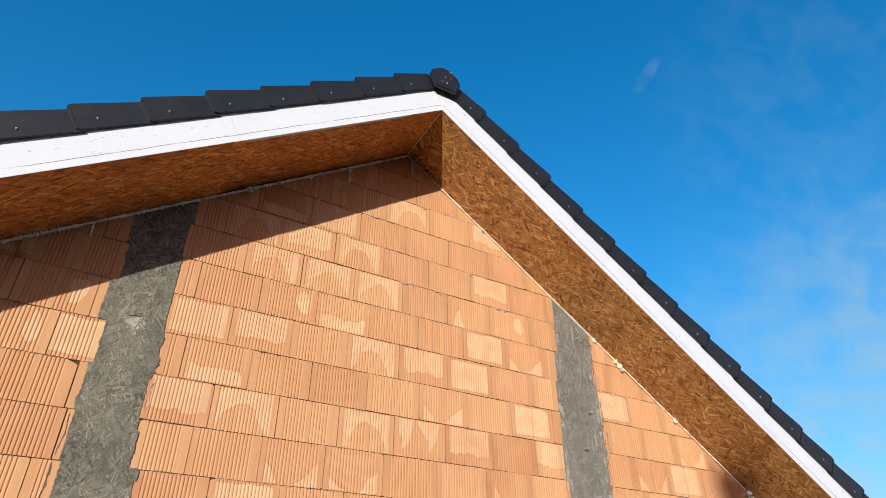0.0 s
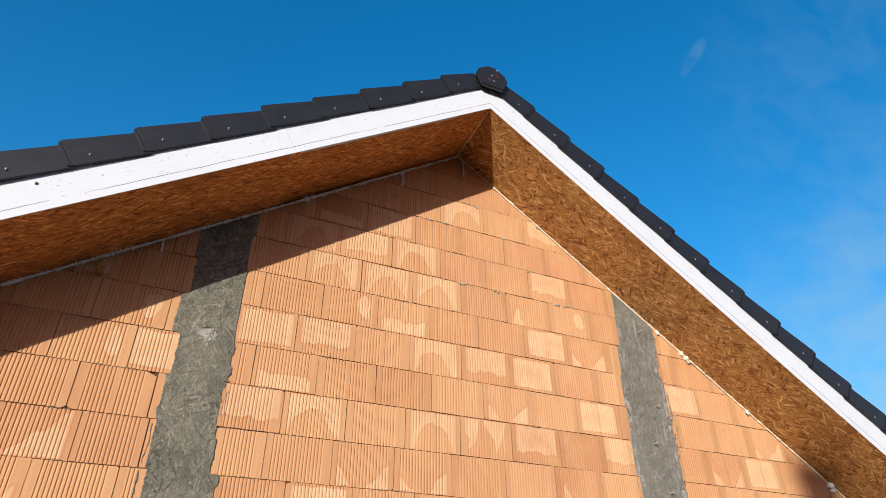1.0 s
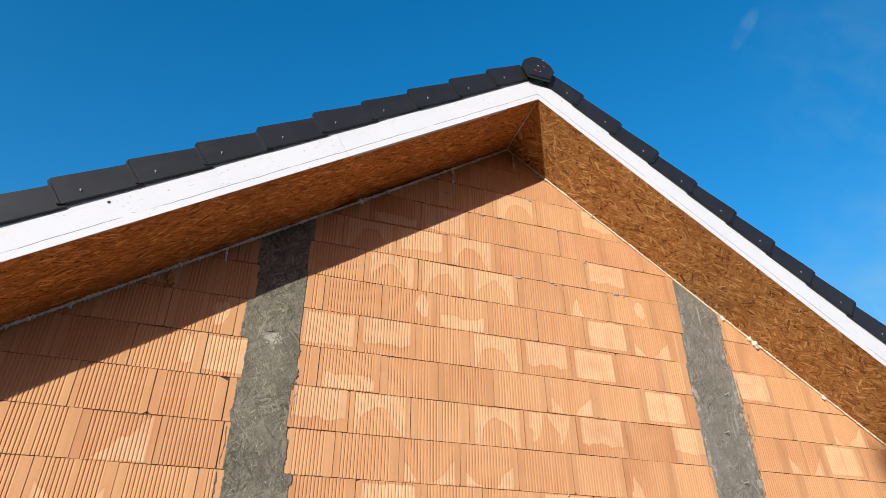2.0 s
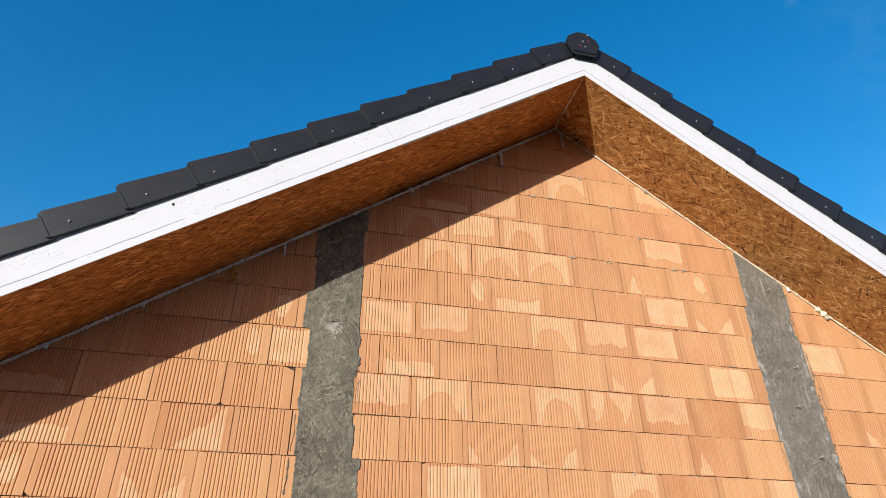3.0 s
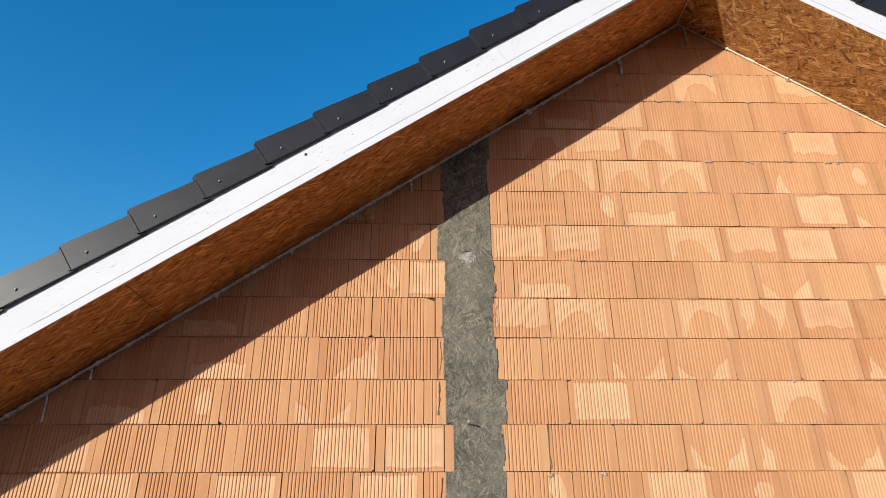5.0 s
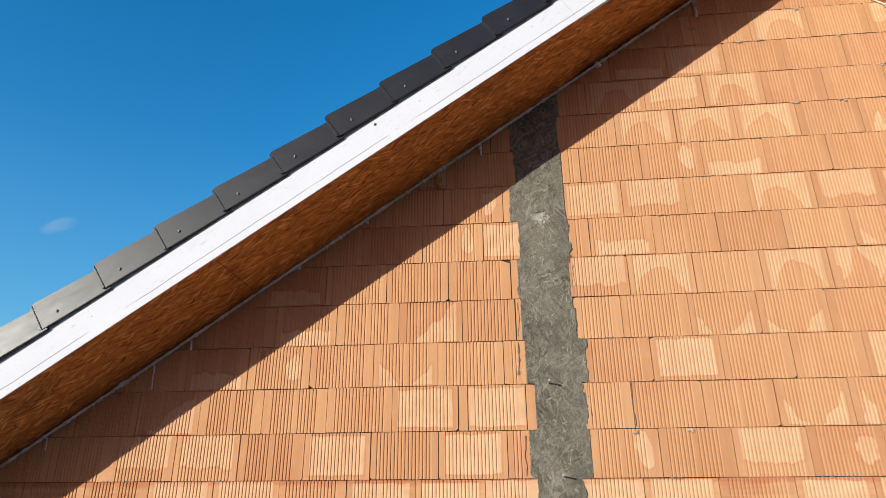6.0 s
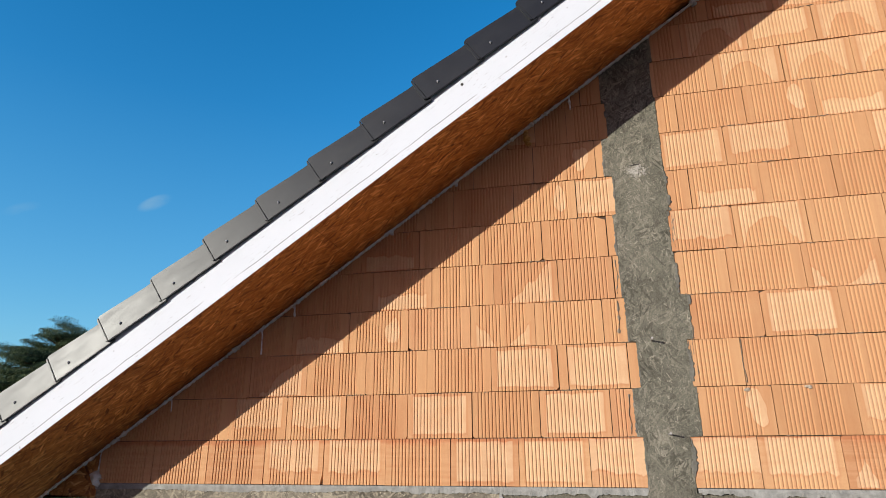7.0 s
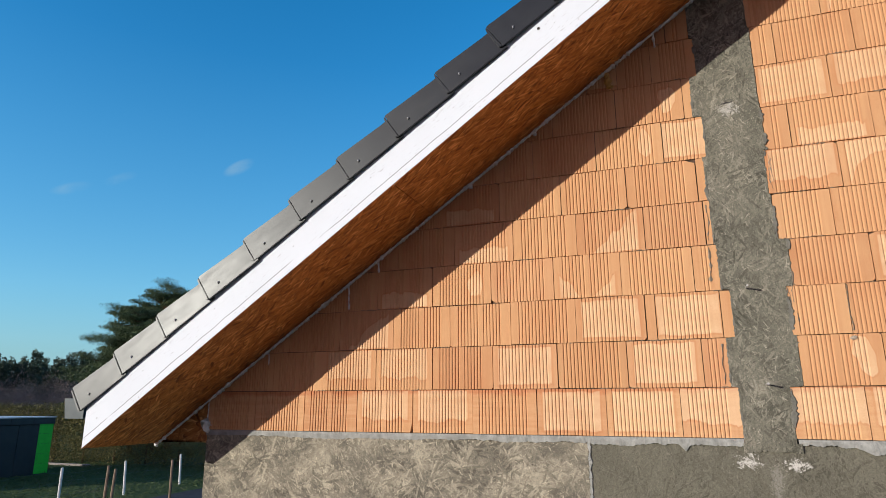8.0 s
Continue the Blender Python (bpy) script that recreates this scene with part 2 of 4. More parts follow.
def osb_material(name, angles, seed, upright=False, size=(0.10, 0.015), gold=1.0, lift=1.0, slit=0.85, light=0.40):
    """Strand board: close-toned wood flakes with their own grain, a few dark ones, thin dark slits between them."""
    n = Nodes(name, 0.62, spec=0.35)
    v = n.mapping(n.coord(), rot=(radians(90), 0, 0)) if upright else n.coord()
    best, tint, edge, grain = strands(n, v, angles, *size, seed, True)
    flakes = ((0.0, 0.10, 0.034, 0.008), (0.06, 0.22, 0.078, 0.019), (0.16, 0.33, 0.128, 0.031), (0.50, 0.42, 0.178, 0.046), (0.80, 0.52, 0.245, 0.072), (1.0, 0.74, 0.42, 0.16))
    col = n.ramp(tint, *((p, (r * lift, g * lift * gold, b * lift * gold * gold)) for p, r, g, b in flakes))
    col = n.mix(n.ramp(grain, (0.36, 0.60), (0.52, 0.0)), col, (0.20, 0.066, 0.015))
    col = n.mix(n.ramp(grain, (0.56, 0.0), (0.72, light)), col, (0.74, 0.44, 0.17))
    col = n.mix(n.ramp(edge, (0.62, 0.0), (0.84, slit)), col, (0.085, 0.028, 0.007))
    blot = n.noise(v, 2.1, 4.0)
    col = n.mix(n.ramp(blot, (0.3, 0.30), (0.6, 0.0)), col, (0.26, 0.092, 0.024))
    n.color(col)
    n.bump(n.math("ADD", n.math("MULTIPLY", best, 0.8), n.math("MULTIPLY", grain, 0.5)), 0.0022, 0.9)
    return n.m


def concrete_material(name, base, pale, seed, amount=0.8, splashes=(), mask=(0.42, 0.58), clouds=0.15, dark=0.8, smears=0.0, size=(0.072, 0.0090), turns=(75, 20, 130, 105, 50)):
    """Concrete cast against strand board: broad soft strand prints, sparse pale flakes, laitance smears."""
    n = Nodes(name, 0.88, spec=0.25)
    v0 = n.mapping(n.coord(), (1, 1, 1), (radians(90), 0, 0))
    swirl = n.node("TexNoise", Vector=v0, Scale=6.0, Detail=2.0).outputs["Color"]
    v = n.vmath("ADD", v0, n.vmath("MULTIPLY", n.vmath("SUBTRACT", swirl, (0.5, 0.5, 0.5)), (0.035, 0.035, 0.0)))
    best, tint, edge = strands(n, v, turns, *size, seed)
    top, fine, rim = strands(n, v, (85, 30, 150, 115), 0.050, 0.0042, seed + 11.0)
    blot = n.noise(v, 3.0, 5.0)
    col = n.mix(n.ramp(blot, (0.3, 0.0), (0.72, 1.0)), tuple(c * 0.92 for c in base), tuple(c * 1.22 for c in base))
    worn = n.ramp(n.noise(v0, 2.6, 3.0), (0.36, 0.25), (0.60, 1.0))
    col = n.mix(n.math("MULTIPLY", n.ramp(tint, (0.0, dark), (0.5, 0.0)), worn), col, tuple(c * 0.48 for c in base))
    patchy = n.ramp(n.noise(v, 4.0, 6.0, 0.65), (mask[0], 0.0), (mask[1], 1.0))
    smear = n.math("MULTIPLY", n.ramp(tint, (0.55, 0.0), (0.95, amount * 0.75)), patchy)
    col = n.mix(smear, col, tuple((p + c) / 2 for p, c in zip(pale, base)))
    haze = n.math("MULTIPLY", n.ramp(n.noise(v, 4.5, 7.0, 0.66), (0.45, 0.0), (0.60, clouds)), n.ramp(tint, (0.0, 0.45), (0.8, 1.0)))
    col = n.mix(haze, col, tuple(0.8 * p + 0.2 * c for p, c in zip(pale, base)))
    flake = n.math("MULTIPLY", n.ramp(fine, (0.80, 0.0), (0.94, amount)), n.math("MULTIPLY", n.ramp(rim, (0.25, 1.0), (0.5, 0.1)), n.ramp(n.noise(v0, 11.0, 4.0), (0.40, 0.08), (0.60, 1.0))))
    col = n.mix(flake, col, pale)
    col = n.mix(n.ramp(fine, (0.0, 0.5), (0.12, 0.0)), col, tuple(c * 0.55 for c in base))
    if smears:
        run_down = n.noise(n.mapping(v, (26, 3.2, 1)), 1.0, 4.0, 0.6)
        col = n.mix(n.ramp(run_down, (0.60, 0.0), (0.74, smears)), col, pale)
    sand = n.noise(v0, 170.0, 4.0, 0.7)
    col = n.mix(n.ramp(sand, (0.30, 0.55), (0.5, 0.0)), col, tuple(c * 0.5 for c in base))
    col = n.mix(n.ramp(sand, (0.55, 0.0), (0.75, 0.4)), col, pale)
    pit = n.noise(v0, 60.0, 2.0)
    col = n.mix(n.ramp(pit, (0.25, 0.7), (0.31, 0.0)), col, tuple(c * 0.3 for c in base))
    for x, z, rx, rz, amt in splashes:
        d = n.node("VectorMath", n.mapping(n.coord(), (1 / rx, 0, 1 / rz), loc=(-x / rx, 0, -z / rz)))
        d.operation = "LENGTH"
        f = n.math("SUBTRACT", 1.0, d.outputs["Value"])
        f = n.math("ADD", f, n.math("MULTIPLY", n.math("SUBTRACT", n.noise(v, 45.0, 6.0, 0.7), 0.5), 2.6))
        f = n.math("ADD", f, n.math("MULTIPLY", n.math("SUBTRACT", fine, 0.5), 0.7))
        col = n.mix(n.ramp(f, (0.30, 0.0), (0.75, amt)), col, (0.68, 0.66, 0.60))
    n.color(col)
    n.bump(n.math("ADD", n.math("MULTIPLY", best, 0.7), n.math("ADD", n.math("MULTIPLY", top, 0.4), n.math("ADD", pit, n.math("MULTIPLY", sand, 0.8)))), 0.0042, 0.9)
    return n.m


def plain_material(name, base, rough, metal=0.0, vary=0.25, scale=8.0, bump=0.0008, fine=120.0, spec=0.5, other=None):
    n = Nodes(name, rough, metal, spec)
    v = n.coord()
    a = n.noise(v, scale, 4.0)
    other = other or tuple(max(0.0, c * (1 - vary)) for c in base)
    col = n.mix(n.ramp(a, (0.3, 1.0), (0.7, 0.0)), base, other)
    g = n.noise(v, fine, 3.0)
    col = n.mix(n.ramp(g, (0.3, 0.3 * vary), (0.6, 0.0)), col, tuple(c * 0.5 for c in base))
    n.color(col)
    n.rough(n.ramp(a, (0.3, min(1.0, rough * 1.12)), (0.7, rough * 0.9)))
    if bump:
        n.bump(g, bump, 0.5)
    return n.m


def white_paint_material():
    n = Nodes("white_paint", 0.7, spec=0.12)
    v = n.coord()
    col = n.mix(n.ramp(n.noise(v, 3.0, 5.0), (0.35, 0.6), (0.65, 0.0)), (0.618, 0.660, 0.695), (0.578, 0.618, 0.652))
    scuff = n.noise(n.mapping(v, (9, 60, 60)), 1.0, 4.0)
    col = n.mix(n.ramp(scuff, (0.60, 0.0), (0.72, 0.25)), col, (0.42, 0.42, 0.42))
    scratch = n.noise(n.mapping(v, (22, 140, 140), (0, 0.5, 0)), 1.0, 2.0)
    col = n.mix(n.math("MULTIPLY", n.ramp(scratch, (0.63, 0.0), (0.69, 0.7)), n.ramp(n.noise(v, 5.0, 2.0), (0.48, 0.0), (0.55, 1.0))), col, (0.30, 0.30, 0.31))
    # hairline where the filler over the edge strip has cracked
    sep = n.node("SeparateXYZ", v)
    wave = n.math("MULTIPLY", n.math("SUBTRACT", n.noise(n.mapping(v, (5, 0, 0)), 1.0, 5.0, 0.6), 0.5), 0.020)
    off = n.math("ABSOLUTE", n.math("SUBTRACT", n.math("ADD", sep.outputs[2], wave), 0.046))
    crack = n.math("MULTIPLY", n.ramp(n.math("MULTIPLY", off, 100.0), (0.10, 1.0), (0.30, 0.0)), n.ramp(n.noise(n.mapping(v, (2.2, 0, 0)), 1.0, 4.0), (0.41, 0.0), (0.47, 0.9)))
    col = n.mix(crack, col, (0.13, 0.13, 0.13))
    spot = n.noise(v, 26.0, 2.0)
    col = n.mix(n.ramp(spot, (0.735, 0.0), (0.76, 0.7)), col, (0.25, 0.24, 0.23))
    n.color(col)
    n.bump(n.noise(n.mapping(v, (4, 120, 120)), 1.0, 3.0), 0.0008, 0.5)
    return n.m


def tile_material():
    n = Nodes("roof_tile", 0.42, spec=0.42)
    v = n.coord()
    n.put(n.b.inputs["Specular Tint"], (0.95, 1.0, 0.975))
    rnd = n.node("ObjectInfo").outputs["Random"]
    vv = n.vmath("ADD", v, n.node("CombineXYZ", n.math("MULTIPLY", rnd, 40.0), 0.0, rnd).outputs[0])
    cloud = n.noise(vv, 9.0, 4.0)
    col = n.mix(n.ramp(cloud, (0.3, 0.0), (0.7, 1.0)), (0.0095, 0.0113, 0.0142), (0.0140, 0.0165, 0.0200))
    rub = n.noise(n.mapping(vv, (5, 5, 16), (0, 0.35, 0)), 1.0, 4.0, 0.6)
    col = n.mix(n.ramp(rub, (0.50, 0.0), (0.72, 0.25)), col, (0.028, 0.028, 0.028))
    n.color(col)
    n.rough(n.ramp(rub, (0.3, 0.40), (0.55, 0.44), (0.75, 0.49)))
    n.bump(n.math("ADD", n.noise(vv, 350.0, 2.0), n.noise(vv, 9.0, 2.0)), 0.0003, 0.3)
    return n.m


def foliage_material(name, dark, light, scale=0.8):
    n = Nodes(name, 0.7, spec=0.25)
    v = n.coord()
    isl = n.node("NewGeometry").outputs["Random Per Island"]
    f = n.math("ADD", n.math("MULTIPLY", isl, 0.6), n.math("MULTIPLY", n.noise(v, scale, 3.0), 0.5))
    n.color(n.mix(n.ramp(f, (0.3, 0.0), (0.8, 1.0)), dark, light))
    return n.m


def ground_material():
    n = Nodes("lawn", 0.95, spec=0.1)
    v = n.coord()
    a, b = n.noise(v, 0.12, 4.0), n.noise(v, 6.0, 5.0, 0.7)
    col = n.mix(n.ramp(a, (0.35, 0.0), (0.65, 1.0)), (0.052, 0.090, 0.026), (0.095, 0.128, 0.042))
    col = n.mix(n.ramp(b, (0.35, 0.7), (0.6, 0.0)), col, (0.020, 0.034, 0.012))
    col = n.mix(n.ramp(n.noise(v, 0.7, 4.0), (0.58, 0.0), (0.72, 0.7)), col, (0.10, 0.085, 0.045))
    n.color(col)
    n.bump(b, 0.05, 0.8)
    return n.m


CLAY = {
    "N": clay_material("clay_block", "none"),
    # darker-fired blocks; in the upper left courses it also paints soffit shade
    "K": clay_material("darker_fired_and_shaded_clay", "none", dark=0.92),
    "F": clay_material("clay_with_scum_field", "field", 0.60),
    "f": clay_material("clay_with_faint_field", "field", 0.45),
    "T": clay_material("clay_with_scum_top", "top", 0.47),
    "B": clay_material("clay_with_scum_foot", "bottom", 0.52),
    "A": clay_material("clay_with_scum_arch", "arch", 0.44),
    "W": clay_material("clay_with_scum_wings", "wings", 0.50),
    "V": clay_material("clay_with_scum_fangs", "fangs", 0.50),
    "D": clay_material("clay_with_scum_slope", "slope", 0.52),
    "L": clay_material("clay_with_scum_leg", "leg", 0.58),
    "R": clay_material("clay_with_scum_blob", "blob", 0.58),
}
CLAY_BASE = {
    "N": clay_material("stained_clay_block", "none", banded=True),
    "F": clay_material("stained_clay_with_field", "field", 0.62, True),
    "T": clay_material("stained_clay_with_top", "top", 0.60, True),
    "L": clay_material("stained_clay_with_leg", "leg", 0.60, True),
}
OSB_L = osb_material("strand_board_aligned", (4, -22, 18, -6, 34, -34), 2.0, size=(0.078, 0.0125), gold=0.91, lift=1.40, slit=0.70)
OSB_R = osb_material("strand_board_mixed", (8, 34, -30, 62, -55, 20), 9.0, size=(0.078, 0.0135), gold=1.12, lift=1.20, slit=0.95, light=0.60)
OSB_U = osb_material("strand_board_upright", (8, 38, -30, 75, -62, 20), 5.0, True)
CONC_COL = concrete_material("column_concrete", (0.120, 0.117, 0.088), (0.44, 0.41, 0.32), 4.0, 0.95, ((0.165, 4.768, 0.075, 0.055, 0.45),), mask=(0.40, 0.56), clouds=0.30, dark=1.0)
CONC_WIDE = concrete_material("pale_column_concrete", (0.165, 0.157, 0.128), (0.50, 0.485, 0.44), 15.0, 0.8, mask=(0.40, 0.60), clouds=0.15, dark=0.75, smears=0.55)
CONC_BEAM = concrete_material("beam_concrete", (0.123, 0.117, 0.086), (0.26, 0.24, 0.19), 7.0, 0.55, ((0.072, 2.890, 0.075, 0.040, 0.75), (0.280, 2.882, 0.065, 0.036, 0.75), (0.19, 2.80, 0.04, 0.14, 0.14), (0.08, 2.93, 0.03, 0.04, 0.6)))
CONC_PALE = concrete_material("pale_beam_concrete", (0.150, 0.136, 0.104), (0.60, 0.538, 0.395), 12.0, 1.0, mask=(0.36, 0.52), clouds=0.50, dark=1.0, size=(0.085, 0.0120), turns=(8, 38, -28, 72, -55))
MORTAR = plain_material("mortar", (0.34, 0.31, 0.27), 0.92, vary=0.45, scale=14, bump=0.003, fine=90, spec=0.2)
BED = plain_material("bed_mortar", (0.35, 0.355, 0.325), 0.92, vary=0.4, scale=22, bump=0.012, fine=70, spec=0.2)
SLURRY = plain_material("cement_crust", (0.37, 0.36, 0.32), 0.92, vary=0.5, scale=25, bump=0.004, fine=90, spec=0.2)
CRUST = plain_material("grey_crust", (0.19, 0.185, 0.155), 0.92, vary=0.45, scale=30, bump=0.004, fine=90, spec=0.2)
RUN = plain_material("dried_mortar_run", (0.30, 0.245, 0.18), 0.92, vary=0.4, scale=25, bump=0.003, fine=90, spec=0.2)
SPILL = plain_material("spilt_mortar", (0.27, 0.20, 0.135), 0.92, vary=0.4, scale=25, bump=0.003, fine=90, spec=0.2)
CRUMB = plain_material("pale_mortar_crumb", (0.50, 0.43, 0.33), 0.92, vary=0.4, scale=25, bump=0.004, fine=90, spec=0.2)
NAIL = plain_material("bright_nail_steel", (0.48, 0.47, 0.45), 0.5, 0.2, 0.2)
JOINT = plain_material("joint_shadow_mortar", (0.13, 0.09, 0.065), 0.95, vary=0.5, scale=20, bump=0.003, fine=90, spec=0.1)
PAINT = white_paint_material()
TILE = tile_material()
FOAM = plain_material("gun_foam", (0.90, 0.90, 0.87), 0.8, vary=0.25, scale=20, bump=0.002, fine=60, spec=0.3)
FOAM_CREAM = plain_material("cream_foam", (0.88, 0.80, 0.62), 0.8, vary=0.25, scale=20, bump=0.002, fine=60, spec=0.3)
FOAM_OLD = plain_material("aged_foam", (0.72, 0.42, 0.13), 0.8, vary=0.4, scale=30, bump=0.002, fine=60, spec=0.3)
STEEL = plain_material("screw_steel", (0.34, 0.34, 0.34), 0.5, 0.6, 0.2)
RUST = plain_material("dark_steel", (0.05, 0.045, 0.04), 0.6, 0.4, 0.4)
ZINC = plain_material("grey_sheet_metal", (0.115, 0.135, 0.135), 0.6, 0.0, 0.2, bump=0.0, spec=0.15)
RED = plain_material("red_mark", (0.55, 0.06, 0.03), 0.6)
TIMBER = plain_material("timber", (0.22, 0.155, 0.10), 0.8, vary=0.4, scale=5)
ASPHALT = plain_material("asphalt", (0.055, 0.055, 0.058), 0.9, vary=0.3, scale=1.0, bump=0.01, fine=60, spec=0.2)
LAWN = ground_material()
BOUNCE_SOIL = plain_material("low_bounce_soil", (0.050, 0.042, 0.030), 0.95, vary=0.35, scale=0.8, bump=0.02, fine=30, spec=0.1)
ANTHRACITE = plain_material("anthracite_panel", (0.022, 0.026, 0.030), 0.55, vary=0.25, scale=2.0, bump=0.0)
GREEN = plain_material("green_panel", (0.03, 0.62, 0.04), 0.5, vary=0.15, scale=3.0, bump=0.0)
GALV = plain_material("pale_post_paint", (0.62, 0.63, 0.62), 0.5, 0.1, 0.2)
PINE = foliage_material("pine_needles", (0.016, 0.036, 0.016), (0.095, 0.135, 0.055), 0.5)
FARWOOD = foliage_material("far_conifers", (0.024, 0.042, 0.028), (0.058, 0.082, 0.048), 0.2)
BARE = foliage_material("bare_twigs", (0.19, 0.146, 0.128), (0.25, 0.193, 0.168), 0.3)
HEDGE = foliage_material("hedge_leaves", (0.050, 0.052, 0.016), (0.200, 0.180, 0.056), 0.7)
BARK = plain_material("bark", (0.12, 0.075, 0.045), 0.95, vary=0.5, scale=3.0, bump=0.02, fine=12, spec=0.1)


# ---- mesh tools ----
def finish(name, bm, material, smooth=False):
    me = bpy.data.meshes.new(name)
    bmesh.ops.recalc_face_normals(bm, faces=bm.faces)
    bm.to_mesh(me)
    bm.free()
    me.materials.append(material)
    if smooth:
        for p in me.polygons:
            p.use_smooth = True
    return me


def part(name, bm, material, parent=None, label="", smooth=False):
    ob = new(name, finish(name, bm, material, smooth))
    if parent:
        ob.parent = parent
    return tagged(ob, label)


def thing(name, label, category, group="", kind="", at=None):
    ob = new(name)
    ob.empty_display_size = 0.1
    if at is not None:
        ob.matrix_world = at
    return tagged(ob, label, category, group, kind)


def box(bm, x0, x1, y0, y1, z0, z1, bevel=0.0):
    r = bmesh.ops.create_cube(bm, size=1.0)
    vs = r["verts"]
    bmesh.ops.scale(bm, vec=(x1 - x0, y1 - y0, z1 - z0), verts=vs)
    bmesh.ops.translate(bm, vec=((x0 + x1) / 2, (y0 + y1) / 2, (z0 + z1) / 2), verts=vs)
    if bevel:
        es = list({e for v in vs for e in v.link_edges})
        bmesh.ops.bevel(bm, geom=es, offset=bevel, segments=1, affect="EDGES")
    return vs


def prism(bm, outline, y0, y1):
    """A flat outline of (x, z), given thickness from y0 to y1."""
    a = [bm.verts.new((x, y0, z)) for x, z in outline]
    b = [bm.verts.new((x, y1, z)) for x, z in outline]
    bm.faces.new(a)
    bm.faces.new(b[::-1])
    k = len(a)
    for i in range(k):
        j = (i + 1) % k
        bm.faces.new((a[i], b[i], b[j], a[j]))


def tube(bm, pts, radii, sides=7):
    """A round rod through points, with a radius at each."""
    rings = []
    for i, p in enumerate(pts):
        p = Vector(p)
        d = Vector(pts[min(i + 1, len(pts) - 1)]) - Vector(pts[max(i - 1, 0)])
        q = d.to_track_quat("Z", "Y")
        rings.append([bm.verts.new(p + q @ Vector((radii[i] * math.cos(2 * math.pi * k / sides), radii[i] * math.sin(2 * math.pi * k / sides), 0))) for k in range(sides)])
    for a, b in zip(rings, rings[1:]):
        for k in range(sides):
            bm.faces.new((a[k], a[(k + 1) % sides], b[(k + 1) % sides], b[k]))
    bm.faces.new(rings[0][::-1])
    bm.faces.new(rings[-1])


def blades(centres, radii, count, size, rng, thin=0.4, flat=0.0):
    """Loose small leaf triangles filling ellipsoids, as vertices and faces."""
    c = np.repeat(np.asarray(centres, float), count, axis=0)
    r = np.repeat(np.asarray(radii, float), count, axis=0)
    n = len(c)
    d = rng.normal(size=(n, 3))
    d /= np.linalg.norm(d, axis=1)[:, None]
    p = c + d * r * (rng.random((n, 1)) ** 0.45)
    u = rng.normal(size=(n, 3))
    u[:, 2] *= 1 - flat
    u /= np.linalg.norm(u, axis=1)[:, None]
    w = np.cross(u, rng.normal(size=(n, 3)))
    w /= np.linalg.norm(w, axis=1)[:, None] + 1e-9
    s = size * (0.6 + 0.8 * rng.random((n, 1)))
    v = np.stack((p - u * s * 0.5 - w * s * thin * 0.5, p - u * s * 0.5 + w * s * thin * 0.5, p + u * s * 0.5), 1).reshape(-1, 3)
    return v, np.arange(n * 3).reshape(-1, 3)


def mesh_of(name, v, f, material):
    me = bpy.data.meshes.new(name)
    me.from_pydata([tuple(a) for a in v], [], [tuple(a) for a in f])
    me.materials.append(material)
    return me


# ---- plan of the gable ----
XA, ZS = 1.815, 6.735            # apex of the soffit line on the wall
SLOPE = math.atan(0.698)
CA, SA = math.cos(SLOPE), math.sin(SLOPE)
XL, XR = -3.247, 2 * XA + 3.247  # wall corners
ZB = 3.0                         # top of the ring beam
COURSE, STEP = 0.25, 0.378
YF = -0.600                      # face of the fascia
DEND = 6.69                      # slope length from apex to the eave


def soffit_z(x):
    return ZS - abs(x - XA) * 0.698


def rake(side):
    """Axes of a roof side: x down the slope, y into the house, z off the slope. side -1: left, 1: right."""
    m = Matrix(((side * CA, 0, side * SA, XA), (0, 1, 0, 0), (-SA, 0, CA, ZS), (0, 0, 0, 1)))
    return m


def rake_at(bm, side):
    bmesh.ops.transform(bm, matrix=rake(side), verts=bm.verts)
    return bm


def side_pose(side):
    """The same slope axes as a turn alone: the right side is turned about, its y points out of the house."""
    if side < 0:
        return Matrix(((-CA, 0, -SA, XA), (0, -1, 0, 0), (-SA, 0, CA, ZS), (0, 0, 0, 1)))
    return Matrix(((CA, 0, SA, XA), (0, 1, 0, 0), (-SA, 0, CA, ZS), (0, 0, 0, 1)))


# ---- house body ----
bm = bmesh.new()
prism(bm, [(XL, 0.0), (XR, 0.0), (XR, 2.5), (XL, 2.5)], 0.0, 0.25)
tagged(part("wall_ground_floor", bm, MORTAR), "plain grey lower wall under the ring beam", "wall", kind="structure")

bm = bmesh.new()
box(bm, XL, XL + 0.25, 0.25, 11.0, 0.0, 3.15)
tagged(part("wall_west", bm, MORTAR), "plain side wall of the unfinished house", "wall", kind="structure")
bm = bmesh.new()
box(bm, XR - 0.25, XR, 0.25, 11.0, 0.0, 3.15)
tagged(part("wall_east", bm, MORTAR), "plain side wall of the unfinished house", "wall", kind="structure")
bm = bmesh.new()
prism(bm, [(XL, 0.0), (XR, 0.0), (XR, soffit_z(XR)), (XA, ZS), (XL, soffit_z(XL))], 11.0, 11.25)
tagged(part("wall_back", bm, MORTAR), "plain back gable wall of the house", "wall", kind="structure")

# core of the gable, behind the blocks' faces
gable = tagged(new("wall_gable"), "gable wall of ribbed orange clay blocks with thin joints", "wall", kind="structure")
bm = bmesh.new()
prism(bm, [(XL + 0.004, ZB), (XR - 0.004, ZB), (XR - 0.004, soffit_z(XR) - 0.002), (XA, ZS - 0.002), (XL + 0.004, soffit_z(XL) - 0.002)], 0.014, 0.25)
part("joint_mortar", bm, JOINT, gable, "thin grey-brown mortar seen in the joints")

